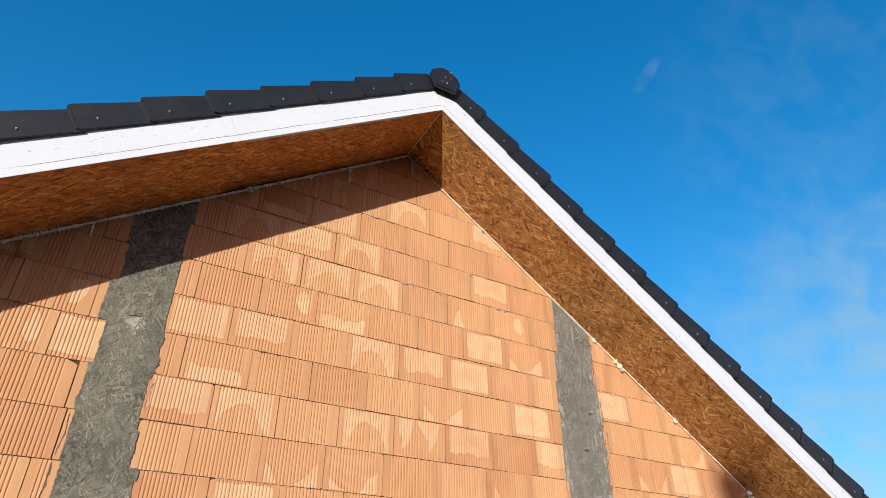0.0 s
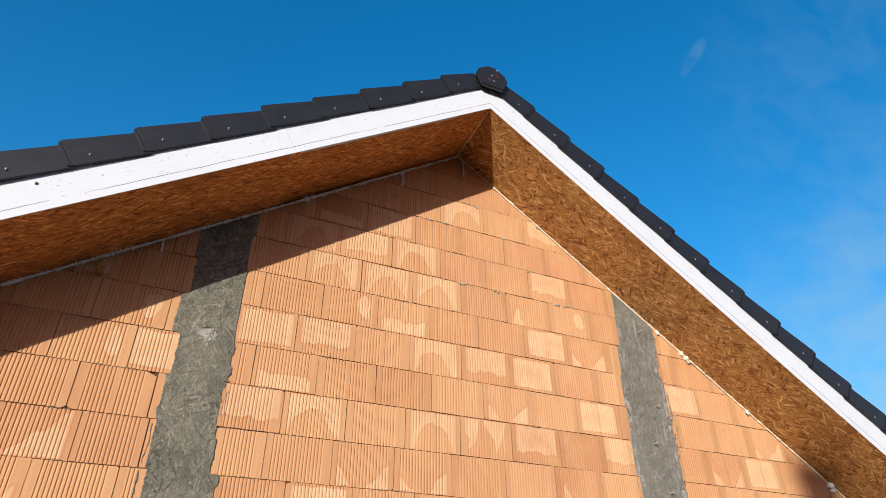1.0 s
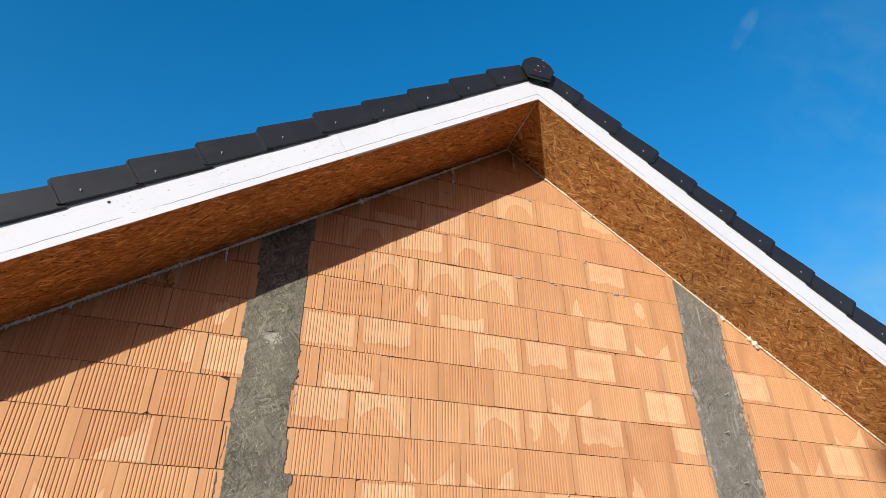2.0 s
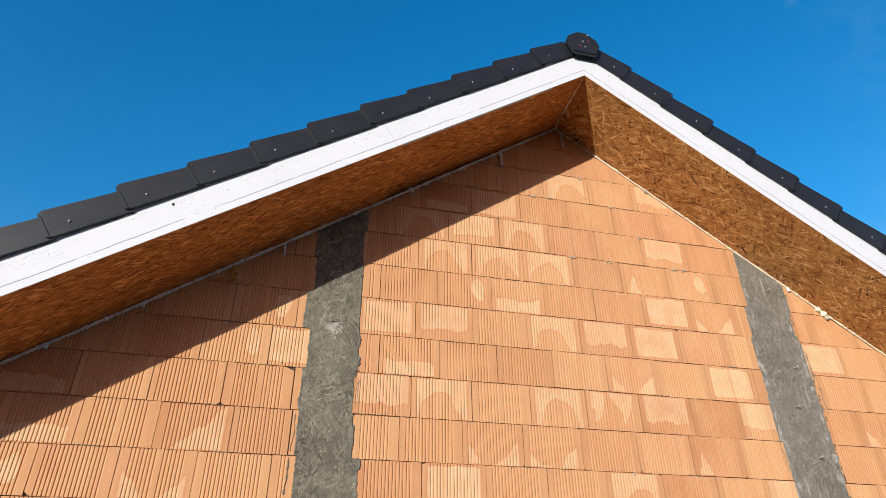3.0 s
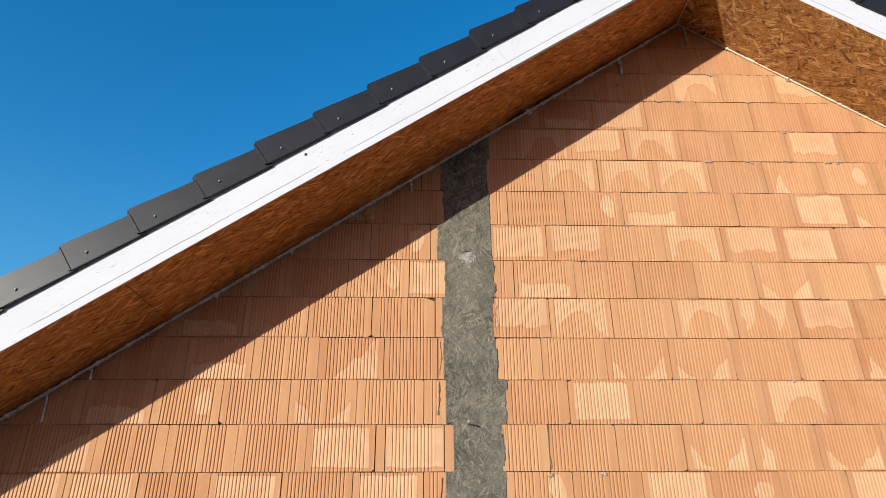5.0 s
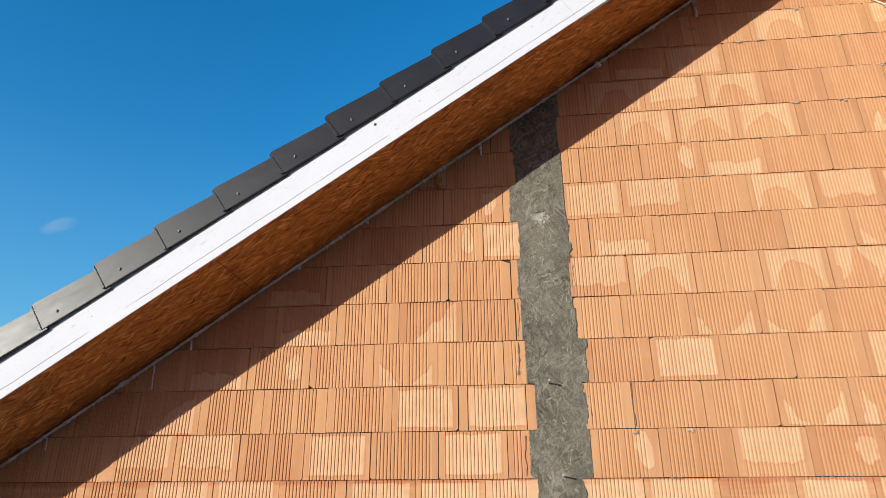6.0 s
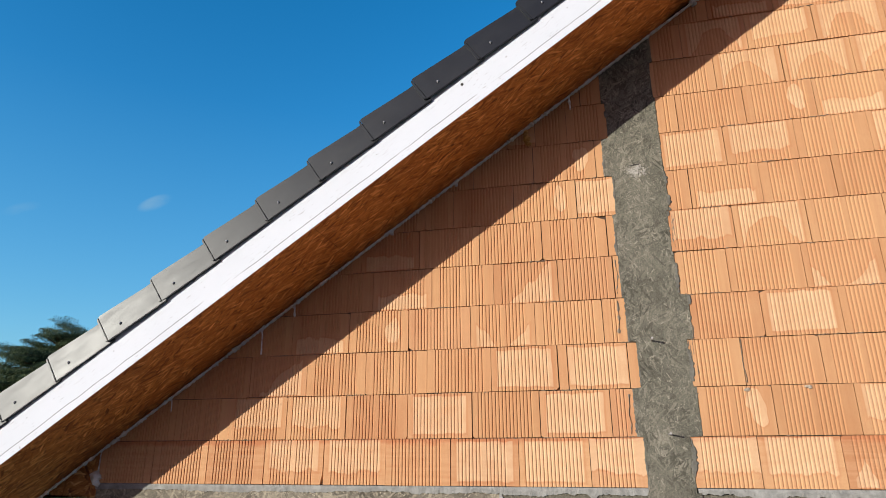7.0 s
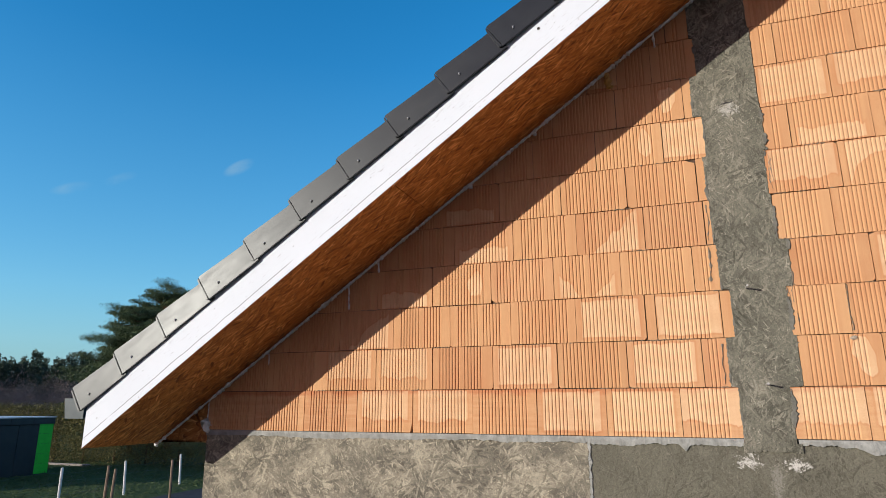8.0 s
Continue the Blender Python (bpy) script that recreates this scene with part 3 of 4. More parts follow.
# ring beam with its formwork seam and the mortar bed on it
bm = bmesh.new()
box(bm, -0.692, XR, 0.003, 0.25, 2.5, ZB - 0.03, 0.004)
beam = tagged(part("ring_beam", bm, CONC_BEAM), "grey concrete ring beam with strand-board print", "beam", kind="structure")
bm = bmesh.new()
box(bm, XL, -0.705, 0.0, 0.25, 2.5, ZB - 0.03, 0.004)
part("beam_bay", bm, CONC_PALE, beam, "paler blotchy first pour of the beam")


def ragged_strip(name, x0, x1, zt, low, amp, y, material, parent, seed, label=""):
    """A lumpy band of mortar with an even top and an uneven lower edge."""
    rng = random.Random(seed)
    bm = bmesh.new()
    k = max(4, int((x1 - x0) / 0.007))
    rows = []
    for i in range(k + 1):
        x = x0 + (x1 - x0) * i / k
        n1 = noise.noise((x * 3.1 + seed, 0.3, 0)) + 0.6 * noise.noise((x * 17 + seed, 2.3, 0)) + 0.45 * noise.noise((x * 75 + seed, 5.3, 0))
        zl = low + amp * n1 - 0.034 * math.exp(-((x + 0.215) / 0.018) ** 2) - 0.03 * math.exp(-((x - 0.62) / 0.05) ** 2)
        yo = y - 0.004 * (1 + noise.noise((x * 9 + seed, 7, 0)) + 0.25 * noise.noise((x * 60 + seed, 9, 0)))
        rows.append([bm.verts.new((x, 0.012, zt)), bm.verts.new((x, yo + 0.002, zt - 0.002)), bm.verts.new((x, yo, (zt + zl) / 2 + 0.004 * rng.random())), bm.verts.new((x, yo + 0.003, zl)), bm.verts.new((x, 0.012, zl - 0.002))])
    for a, b in zip(rows, rows[1:]):
        for j in range(4):
            bm.faces.new((a[j], a[j + 1], b[j + 1], b[j]))
    return part(name, bm, material, parent, label)


ragged_strip("mortar_bed", XL, 0.06, ZB, ZB - 0.036, 0.014, -0.004, BED, beam, 3, "pale grey mortar squeezed from the bed joint")
ragged_strip("mortar_bed", 0.30, XR, ZB, ZB - 0.040, 0.018, -0.004, BED, beam, 5, "pale grey mortar squeezed from the bed joint")
ragged_strip("column_foot", 0.055, 0.315, ZB - 0.02, ZB - 0.062, 0.016, -0.003, CONC_COL, beam, 8, "ragged concrete spill at the column foot")
bm = bmesh.new()
rows = []
for k in range(150):
    z = ZB - 0.035 - 0.003 * k
    a = -0.704 + 0.007 * noise.noise((z * 30, 1.0, 0)) + 0.006 * noise.noise((z * 150, 2.0, 0))
    b = -0.693 + 0.009 * noise.noise((z * 26, 5.0, 0)) + 0.006 * noise.noise((z * 140, 6.0, 0))
    y = -0.003 - 0.005 * noise.noise((z * 110, 9.0, 0))
    rows.append([bm.verts.new((a - 0.003, 0.004, z)), bm.verts.new((a, y, z)), bm.verts.new((max(b, a + 0.002), y, z)), bm.verts.new((max(b, a + 0.002) + 0.003, 0.005, z))])
for a, b in zip(rows, rows[1:]):
    for k in range(3):
        bm.faces.new((a[k], a[k + 1], b[k + 1], b[k]))
part("seam_mortar", bm, BED, beam, "thin crumbly mortar in the formwork seam")

# left column edges, course by course
COL_L = (0.064, 0.032, 0.076, 0.035, 0.022, 0.016, 0.034, -0.012, 0.030, 0.008, 0.010)
COL_R = (0.292, 0.352, 0.335, 0.368, 0.322, 0.315, 0.328, 0.322, 0.322, 0.314, 0.334, 0.338)
COL2_L = (3.20, 3.21, 3.19, 3.205, 3.20, 3.178, 3.185, 3.178, 3.20, 3.226, 3.232, 3.235)
COL2_R = (3.60, 3.59, 3.61, 3.59, 3.595, 3.60, 3.600, 3.60, 3.578, 3.600, 3.60, 3.60)


def column(name, left, right, seed, material, label):
    """Cast column: the concrete fills the gap between the toothed block ends and laps a little over them."""
    bm = bmesh.new()
    rows = []
    z = ZB - 0.03
    while z < ZS:
        i = min(max(int((z - ZB) / COURSE), 0), len(left) - 1)
        j = min(max(int((z - ZB) / COURSE), 0), len(right) - 1)
        wob = lambda s: 0.006 * noise.noise((z * 11, s, seed)) + 0.005 * noise.noise((z * 50, s, seed)) + 0.004 * noise.noise((z * 170, s, seed))
        x0, x1 = left[i] - 0.004 + min(wob(1.0), 0.003), right[j] + 0.004 + max(wob(5.0), -0.003)
        cut = lambda x: min(z, soffit_z(x) - 0.001)
        yy = 0.0015 * noise.noise((z * 6, 3.0, seed))
        xs = [x0, x0 + 0.004, (x0 + x1) / 2, x1 - 0.004, x1]
        ys = [0.001, -0.0042 + yy, -0.0055 + yy, -0.0042 + yy, 0.001]
        rows.append([bm.verts.new((x, y, cut(x))) for x, y in zip(xs, ys)])
        if z > soffit_z(x0) + 0.02 and z > soffit_z(x1) + 0.02:
            break
        z += 0.006
    for a, b in zip(rows, rows[1:]):
        for k in range(4):
            bm.faces.new((a[k], a[k + 1], b[k + 1], b[k]))
    return tagged(part(name, bm, material, smooth=False), label, "column", kind="structure")


column("column_1", COL_L, COL_R, 1.0, CONC_COL, "rough grey cast concrete column between toothed clay blocks")
column("column_2", COL2_L, COL2_R, 6.0, CONC_WIDE, "wider rough grey cast concrete column between clay blocks")


def slurry(col, edge, z0, z1, lap, width, seed, material, label):
    """Thin crust of cement that ran along a column's edge and over the block ends, in broken patches."""
    bm = bmesh.new()
    prev = None
    k = int((z1 - z0) / 0.006)
    for q in range(k):
        z = z0 + 0.006 * q
        xe = edge[min(max(int((z - ZB) / COURSE), 0), len(edge) - 1)]
        w = width * (0.75 * noise.noise((z * 4.3, seed, 1)) + 0.9 * noise.noise((z * 15, seed, 3)) + 0.5 * noise.noise((z * 70, seed, 6)) + 0.12)
        if w < 0.002 or z > soffit_z(xe) - 0.03:
            prev = None
            continue
        c = xe + lap + width * (0.5 * noise.noise((z * 9, seed, 9)) + 0.25 * noise.noise((z * 80, seed, 12)))
        row = [bm.verts.new((c - w, -0.002, z)), bm.verts.new((c - w * 0.6, -0.0070, z)), bm.verts.new((c + w * 0.6, -0.0070, z)), bm.verts.new((c + w, -0.002, z))]
        if prev:
            for i in range(3):
                bm.faces.new((prev[i], prev[i + 1], row[i + 1], row[i]))
        prev = row
    part("slurry", bm, material, col, label)


col1, col2 = bpy.data.objects["column_1"], bpy.data.objects["column_2"]
slurry(col1, COL_L, ZB, 5.2, 0.000, 0.016, 1.0, CRUST, "grey cement crust along the column edge")
slurry(col1, COL_R, ZB, 4.8, 0.004, 0.022, 2.0, CRUST, "grey cement crust along the column edge")
slurry(col2, COL2_L, ZB, 5.6, 0.022, 0.040, 3.0, SLURRY, "whitish cement crust along the column edge")
slurry(col2, COL2_R, ZB, 5.4, -0.024, 0.038, 4.0, SLURRY, "whitish cement crust along the column edge")
slurry(col2, COL2_R, ZB, 5.4, 0.010, 0.014, 5.0, CONC_COL, "")
# runs of thin mortar down the block faces beside the columns
for i, (x, z1, z0, r) in enumerate(((0.352, 3.93, 3.80, 0.007), (0.366, 3.83, 3.66, 0.007), (0.354, 3.72, 3.58, 0.007), (0.372, 3.62, 3.52, 0.004), (3.625, 4.92, 4.70, 0.008), (3.648, 4.66, 4.46, 0.006), (3.185, 4.72, 4.40, 0.006), (3.180, 4.30, 4.05, 0.005), (0.334, 4.47, 4.27, 0.006), (0.349, 4.45, 4.31, 0.004), (0.599, 3.746, 3.51, 0.0045), (-0.012, 3.985, 3.79, 0.006), (0.006, 4.225, 4.02, 0.005), (0.004, 3.47, 3.26, 0.005))):
    bm = bmesh.new()
    prev = None
    for q in range(int((z1 - z0) / 0.005)):
        z = z1 - 0.005 * q
        w = max(0.0008, r * (0.7 + 1.7 * noise.noise((z * 40, i * 3.1, 0))))
        c = x + 0.016 * noise.noise((z * 12, i * 7.7, 2)) + 0.005 * noise.noise((z * 90, i, 5))
        row = [bm.verts.new((c - w, 0.001, z)), bm.verts.new((c - 0.3 * w, -0.0046, z)), bm.verts.new((c + w, 0.001, z))]
        if prev:
            bm.faces.new((prev[0], prev[1], row[1], row[0]))
            bm.faces.new((prev[1], prev[2], row[2], row[1]))
        prev = row
    part("mortar_run", bm, RUN, gable, "dried grey-brown mortar run")

# ---- soffit, fascia, eaves ----
for side, name, mat, seams in ((-1, "soffit_west", OSB_L, (0.0, 1.660, 4.170, DEND)), (1, "soffit_east", OSB_R, (0.0, 4.110, DEND))):
    soffit = thing(name, "orange-brown strand-board soffit under the gable overhang", "soffit", kind="structure")
    soffit.matrix_world = side_pose(side)
    ya, yb = (-0.012, 0.598) if side < 0 else (-0.598, 0.012)
    for a, b in zip(seams, seams[1:]):
        bm = bmesh.new()
        # vertical cut at the lower end, mitre at the apex
        low = b if b < DEND else DEND
        o = [(a + 0.002, 0.0), (low - 0.002, 0.0), (low - 0.002, 0.012), (a + 0.002, 0.012)]
        if a == 0.0:
            if side < 0:
                o[1] = (low - 0.003, -0.003)
            o[0], o[3] = (0.002, 0.0), (-0.012 * SA / CA + 0.002, 0.012)
        if b == DEND:
            o[1], o[2] = (low, 0.0), (low + 0.012 * SA / CA * 0, 0.012)
        prism(bm, o, ya, yb)
        # the wall edge of the top board is drawn up at the seam, the next one hangs a little
        if side < 0 and a < 2.0:
            for w in bm.verts:
                if a == 0.0 and w.co.x > 1.0:
                    w.co.z += 0.020 if w.co.y < 0.1 else 0.006
                elif a == 1.660 and w.co.y < 0.1:
                    w.co.z -= 0.006
        part("board", bm, mat, soffit)

for side, name in ((-1, "fascia_west"), (1, "fascia_east")):
    fascia = thing(name, "white painted timber fascia board along the gable edge", "fascia", kind="structure")
    fascia.matrix_world = side_pose(side)
    s = -side                                   # outward y is s * 0.6
    y_out, y_in = s * 0.600, s * 0.578
    t = SA / CA
    bm = bmesh.new()
    low, high = 0.0006, 0.31
    ends = [(-low * t, -high * t)] + ([(1.695, 1.665)] if side < 0 else []) + [(DEND - low * t, DEND - high * t)]
    bm.free()
    for (a0, a1), (b0, b1) in zip(ends, ends[1:]):
        bm = bmesh.new()
        prism(bm, [(a0 + 0.0006, low), (b0 - 0.0006, low), (b1 - 0.0006, high), (a1 + 0.0006, high)], y_in, y_out)
        bmesh.ops.bevel(bm, geom=[e for e in bm.edges], offset=0.0012, segments=1, affect="EDGES")
        part("board", bm, PAINT, fascia)
    rng = random.Random(4 + side)
    for d in [0.5 + 0.62 * k for k in range(10)]:
        for h in (0.13,):
            bm = bmesh.new()
            bmesh.ops.create_cone(bm, cap_ends=True, segments=8, radius1=0.0026, radius2=0.0022, depth=0.002, matrix=Matrix.Translation((d + rng.uniform(-0.05, 0.05), y_out + s * 0.0005, h + rng.uniform(-0.02, 0.015))) @ Matrix.Rotation(radians(90), 4, "X"))
            part("screw", bm, RUST, fascia)
    if side < 0:
        # a dark disc on the face gives the shade inside a small hole
        bm = bmesh.new()
        bmesh.ops.create_cone(bm, cap_ends=True, segments=14, radius1=0.0085, radius2=0.0085, depth=0.003, matrix=Matrix.Translation((3.035, y_out + 0.0008, 0.154)) @ Matrix.Rotation(radians(90), 4, "X"))
        part("knot_hole", bm, RUST, fascia, "small dark disc for the shade in a round hole")

# roof deck, hidden under the tiles
roof = thing("roof", "dark anthracite concrete-tile gable roof with white verge", "roof", kind="structure")
for side in (-1, 1):
    bm = bmesh.new()
    box(bm, 0.0, DEND - 0.24, -0.577, 11.6, 0.14, 0.27)
    part("deck", rake_at(bm, side), TIMBER, roof)

# eave boxes
for side, xe, xw in ((-1, -3.68, XL), (1, 2 * XA + 3.68, XR)):
    eave = thing("eave_box", "strand-board eave box closing the roof overhang", "eave", kind="structure")
    z0 = 2.925
    bm = bmesh.new()
    prism(bm, [(xe - side * 0.015, z0), (xw + side * 0.001, z0), (xw + side * 0.001, soffit_z(xw) - 0.004), (xe - side * 0.015, soffit_z(xe - side * 0.015) - 0.002)], 0.014, 0.026)
    part("end_board", bm, OSB_U, eave)
    bm = bmesh.new()
    box(bm, min(xe, xw), max(xe, xw), 0.028, 11.2, z0 - 0.012, z0)
    part("underside_board", bm, OSB_R, eave)
    bm = bmesh.new()
    box(bm, min(xe - side * 0.03, xe - side * 0.008), max(xe - side * 0.03, xe - side * 0.008), -0.575, 11.2, z0 + 0.010, z0 + 0.20)
    part("front_board", bm, PAINT, eave)
    gutter = thing("gutter", "grey sheet-metal box gutter along the eave", "gutter")
    xo, xi = xe + side * 0.20, xe + side * 0.024
    zt, zb = 3.205, 3.082
    bm = bmesh.new()
    prism(bm, [(xi, zb), (xo - side * 0.022, zb), (xo, zt), (xi, zt)], -0.590, -0.588)
    part("end_plate", bm, ZINC, gutter)
    bm = bmesh.new()
    prism(bm, [(xi, zb), (xo - side * 0.022, zb), (xo, zt), (xo - side * 0.003, zt), (xo - side * 0.025, zb + 0.003), (xi, zb + 0.003)], -0.587, 11.2)
    part("trough", bm, ZINC, gutter)

# ---- verge tiles ----
FLAP = (0.200, 0.365)


def flap_mesh(length, side):
    """Verge tile: side flap with rounded upper corner at its lower end, and the top plate behind it."""
    s = -side
    bm = bmesh.new()
    arc = [(-0.028 + 0.028 * math.sin(a), FLAP[1] - 0.028 + 0.028 * math.cos(a)) for a in (0, 0.4, 0.8, 1.2, 1.57)]
    o = [(-length, FLAP[0] - 0.011), (-0.010, FLAP[0] - 0.002), (0.004, FLAP[0] + 0.006)] + arc[::-1] + [(-length, FLAP[1] - 0.030)]
    # plate, and behind a fine groove the lip along its lower end
    for at, way, depth in ((-0.0145, 1, 0.0155), (-0.0122, -1, 0.0185)):
        piece = bmesh.new()
        prism(piece, o, s * depth, 0.0)
        cut = bmesh.ops.bisect_plane(piece, geom=piece.verts[:] + piece.edges[:] + piece.faces[:], plane_co=(at, 0, 0), plane_no=(way, 0, 0), clear_outer=True)
        bmesh.ops.holes_fill(piece, edges=[e for e in cut["geom_cut"] if isinstance(e, bmesh.types.BMEdge)])
        bmesh.ops.recalc_face_normals(piece, faces=piece.faces[:])
        bmesh.ops.bevel(piece, geom=[e for e in piece.edges], offset=0.0022, segments=2, affect="EDGES")
        whole = bpy.data.meshes.new("piece")
        piece.to_mesh(whole)
        piece.free()
        bm.from_mesh(whole)
        bpy.data.meshes.remove(whole)
    box(bm, -length, -0.018, *sorted((0.002 * -s, -s * 0.34)), FLAP[1] - 0.030, FLAP[1] - 0.012, 0.002)
    return finish("verge_tile", bm, TILE)


screw_bm = bmesh.new()
bmesh.ops.create_cone(screw_bm, cap_ends=True, segments=9, radius1=0.0065, radius2=0.0045, depth=0.006, matrix=Matrix.Rotation(radians(90), 4, "X"))
bmesh.ops.create_icosphere(screw_bm, subdivisions=1, radius=0.0042, matrix=Matrix.Translation((0.004, 0, -0.006)))
SCREW = finish("screw", screw_bm, STEEL, True)

for side, first, count in ((-1, 0.290, 18), (1, 0.252, 18)):
    s = -side
    full, short = flap_mesh(0.405, side), flap_mesh(first + 0.06, side)
    rng = random.Random(11 + side)
    for k in range(count):
        d = first + 0.3705 * k
        ob = new("verge_tile", short if k == 0 else full)
        ob.parent = roof
        ob.matrix_basis = side_pose(side) @ pose(d + rng.uniform(-0.004, 0.004), s * (0.610 + rng.uniform(0, 0.003)), rng.uniform(-0.003, 0.003), rng.uniform(-0.8, 0.8), rng.uniform(-0.35, 0.35), s * 1.4)
        sc = new("screw", SCREW)
        sc.parent = ob
        sc.matrix_basis = pose(-0.118 + rng.uniform(-0.006, 0.006), s * 0.0180, 0.250 + rng.uniform(-0.005, 0.005))

# tiles of the slopes, one joined sheet a side
for side in (-1, 1):
    v, f = [], []
    m = rake(side)
    rng = random.Random(31 + side)
    for k in range(18):
        d1 = 0.30 + 0.3705 * k
        for q in range(40):
            y0 = -0.28 + 0.3 * q + (0.15 if k % 2 else 0)
            if y0 + 0.3 > 11.7:
                continue
            lift = rng.uniform(-0.003, 0.003)
            base = len(v)
            for dx, zz in ((d1 - 0.40, 0.316), (d1, 0.338)):
                for yy in (y0 + 0.002, y0 + 0.298):
                    for th in (0.0, 0.016):
                        v.append(tuple(m @ Vector((dx, yy, zz + th + lift))))
            f += [tuple(base + i for i in c) for c in ((0, 2, 3, 1), (4, 5, 7, 6), (0, 1, 5, 4), (2, 6, 7, 3), (1, 3, 7, 5), (0, 4, 6, 2))]
    ob = new("roof_tiles", mesh_of("roof_tiles", v, f, TILE))
    ob.parent = roof
    tagged(ob, kind="stuff")

# ridge tiles and the end cap
cap_half = [(-0.095, -0.006), (-0.138, 0.105), (-0.118, 0.160), (-0.035, 0.222), (0.035, 0.222), (0.118, 0.160), (0.138, 0.105), (0.095, -0.006)]
ZC = 6.905
for k in range(28):
    y0 = -0.640 + 0.42 * k
    bm = bmesh.new()
    out = [(x * 0.96, z) for x, z in cap_half[1:-1]]
    inn = [(x * 0.86, z - 0.016) for x, z in cap_half[1:-1]]
    prism(bm, [(XA - 0.006 + x, ZC + z) for x, z in out + inn[::-1]], y0, y0 + 0.44)
    part("ridge_tile", bm, TILE, roof)
bm = bmesh.new()
prism(bm, [(XA - 0.008 + x, ZC + z) for x, z in cap_half], -0.672, -0.642)
bmesh.ops.bevel(bm, geom=[e for e in bm.edges], offset=0.006, segments=2, affect="EDGES")
cap = part("ridge_end_cap", bm, TILE, roof)
for dx, dz, r in ((-0.012, 0.118, 0), (0.000, 0.060, 0), (0.036, 0.195, 0)):
    sc = new("screw", SCREW)
    sc.parent = cap
    sc.matrix_basis = pose(XA + dx, -0.675, ZC + dz)
for dx, dz, a in ((-0.040, 0.062, -35), (0.038, 0.128, -35)):
    bm = bmesh.new()
    box(bm, -0.011, 0.011, -0.001, 0.001, -0.0022, 0.0022)
    bmesh.ops.transform(bm, matrix=Matrix.Translation((XA + dx, -0.6735, ZC + dz)) @ Matrix.Rotation(radians(-a), 4, "Y"), verts=bm.verts)
    part("paint_mark", bm, RED, cap, "small red paint dash")


# ---- sealing foam ----
def foam_bead(name, pts, r, seed, material, label, sides=8, lumpy=1.0):
    """An uneven bead of foam: lumps, thin stretches and small blobs."""
    bm = bmesh.new()
    rad, out = [], []
    lumps = random.Random(int(seed * 100))
    for i, p in enumerate(pts):
        q = i * 0.9
        rr = r * (0.72 + 1.5 * lumpy * abs(noise.noise((q * 0.33, seed, 0))) + 0.9 * lumpy * noise.noise((q * 1.1, seed, 4)))
        rad.append(max(rr * lumps.uniform(0.75, 1.28), r * 0.3))
        j = r * 0.8
        out.append((p[0] + j * noise.noise((q, seed, 9)), p[1] + j * 0.6 * noise.noise((q, seed, 13)), p[2] + j * noise.noise((q, seed, 17))))
    tube(bm, out, rad, sides)
    return tagged(part(name, bm, material, smooth=True), label, "foam")


def line(a, b, step):
    a, b = Vector(a), Vector(b)
    k = max(2, int((b - a).length / step))
    return [tuple(a.lerp(b, i / k)) for i in range(k + 1)]


foam_bead("foam_bead", line((XA, -0.020, ZS - 0.020), (-3.665, -0.020, soffit_z(-3.665) - 0.020), 0.008), 0.0092, 2.0, FOAM, "lumpy pale foam bead sealing soffit to wall")
foam_bead("foam_bead", line((XA, -0.008, ZS - 0.004), (7.30, -0.008, soffit_z(7.30) - 0.004), 0.010), 0.0068, 5.0, FOAM_CREAM, "cream foam bead sealing sunlit soffit to wall")
foam_bead("foam_bead", line((XA, -0.02, ZS - 0.004), (XA, -0.572, ZS - 0.004), 0.02), 0.0045, 8.0, FOAM, "thin foam bead in the apex corner of the soffit")
foam_bead("foam_bead", line((XL - 0.002, 0.0, 3.185), (XL - 0.002, 0.0, 3.05), 0.012), 0.006, 9.0, FOAM, "thin foam bead down the wall corner")
# drips and blobs: x, length, radius
for x, drop, r in ((1.862, 0.16, 0.008), (1.325, 0.15, 0.010), (-0.19, 0.10, 0.007), (-2.19, 0.17, 0.006), (-1.98, 0.09, 0.008), (-2.78, 0.10, 0.004), (-0.93, 0.03, 0.014), (-1.35, 0.03, 0.012), (0.62, 0.02, 0.016), (1.02, 0.025, 0.014), (2.55, 0.02, 0.013), (3.64, 0.03, 0.012), (4.45, 0.03, 0.016), (5.20, 0.06, 0.024)):
    z = soffit_z(x) - 0.006
    foam_bead("foam_drip", line((x, -0.010, z), (x + 0.006, -0.011, z - drop), 0.009), r * 1.1, x, FOAM, "dried foam drip on the blocks below the soffit", 7, 0.45)
foam_bead("foam_blob", line((3.86, -0.006, soffit_z(3.86) - 0.005), (3.92, -0.010, soffit_z(3.92) - 0.040), 0.010), 0.018, 3.3, FOAM_CREAM, "swollen cream foam blob under the soffit")
foam_bead("foam_blob", line((XL - 0.006, -0.006, 3.075), (XL + 0.004, -0.010, 2.985), 0.010), 0.022, 6.6, FOAM, "swollen foam blob at the wall corner")
foam_bead("foam_blob", line((-0.475, -0.010, 5.105), (-0.455, -0.014, 5.005), 0.012), 0.019, 4.1, FOAM_OLD, "aged ochre foam clump below the soffit")

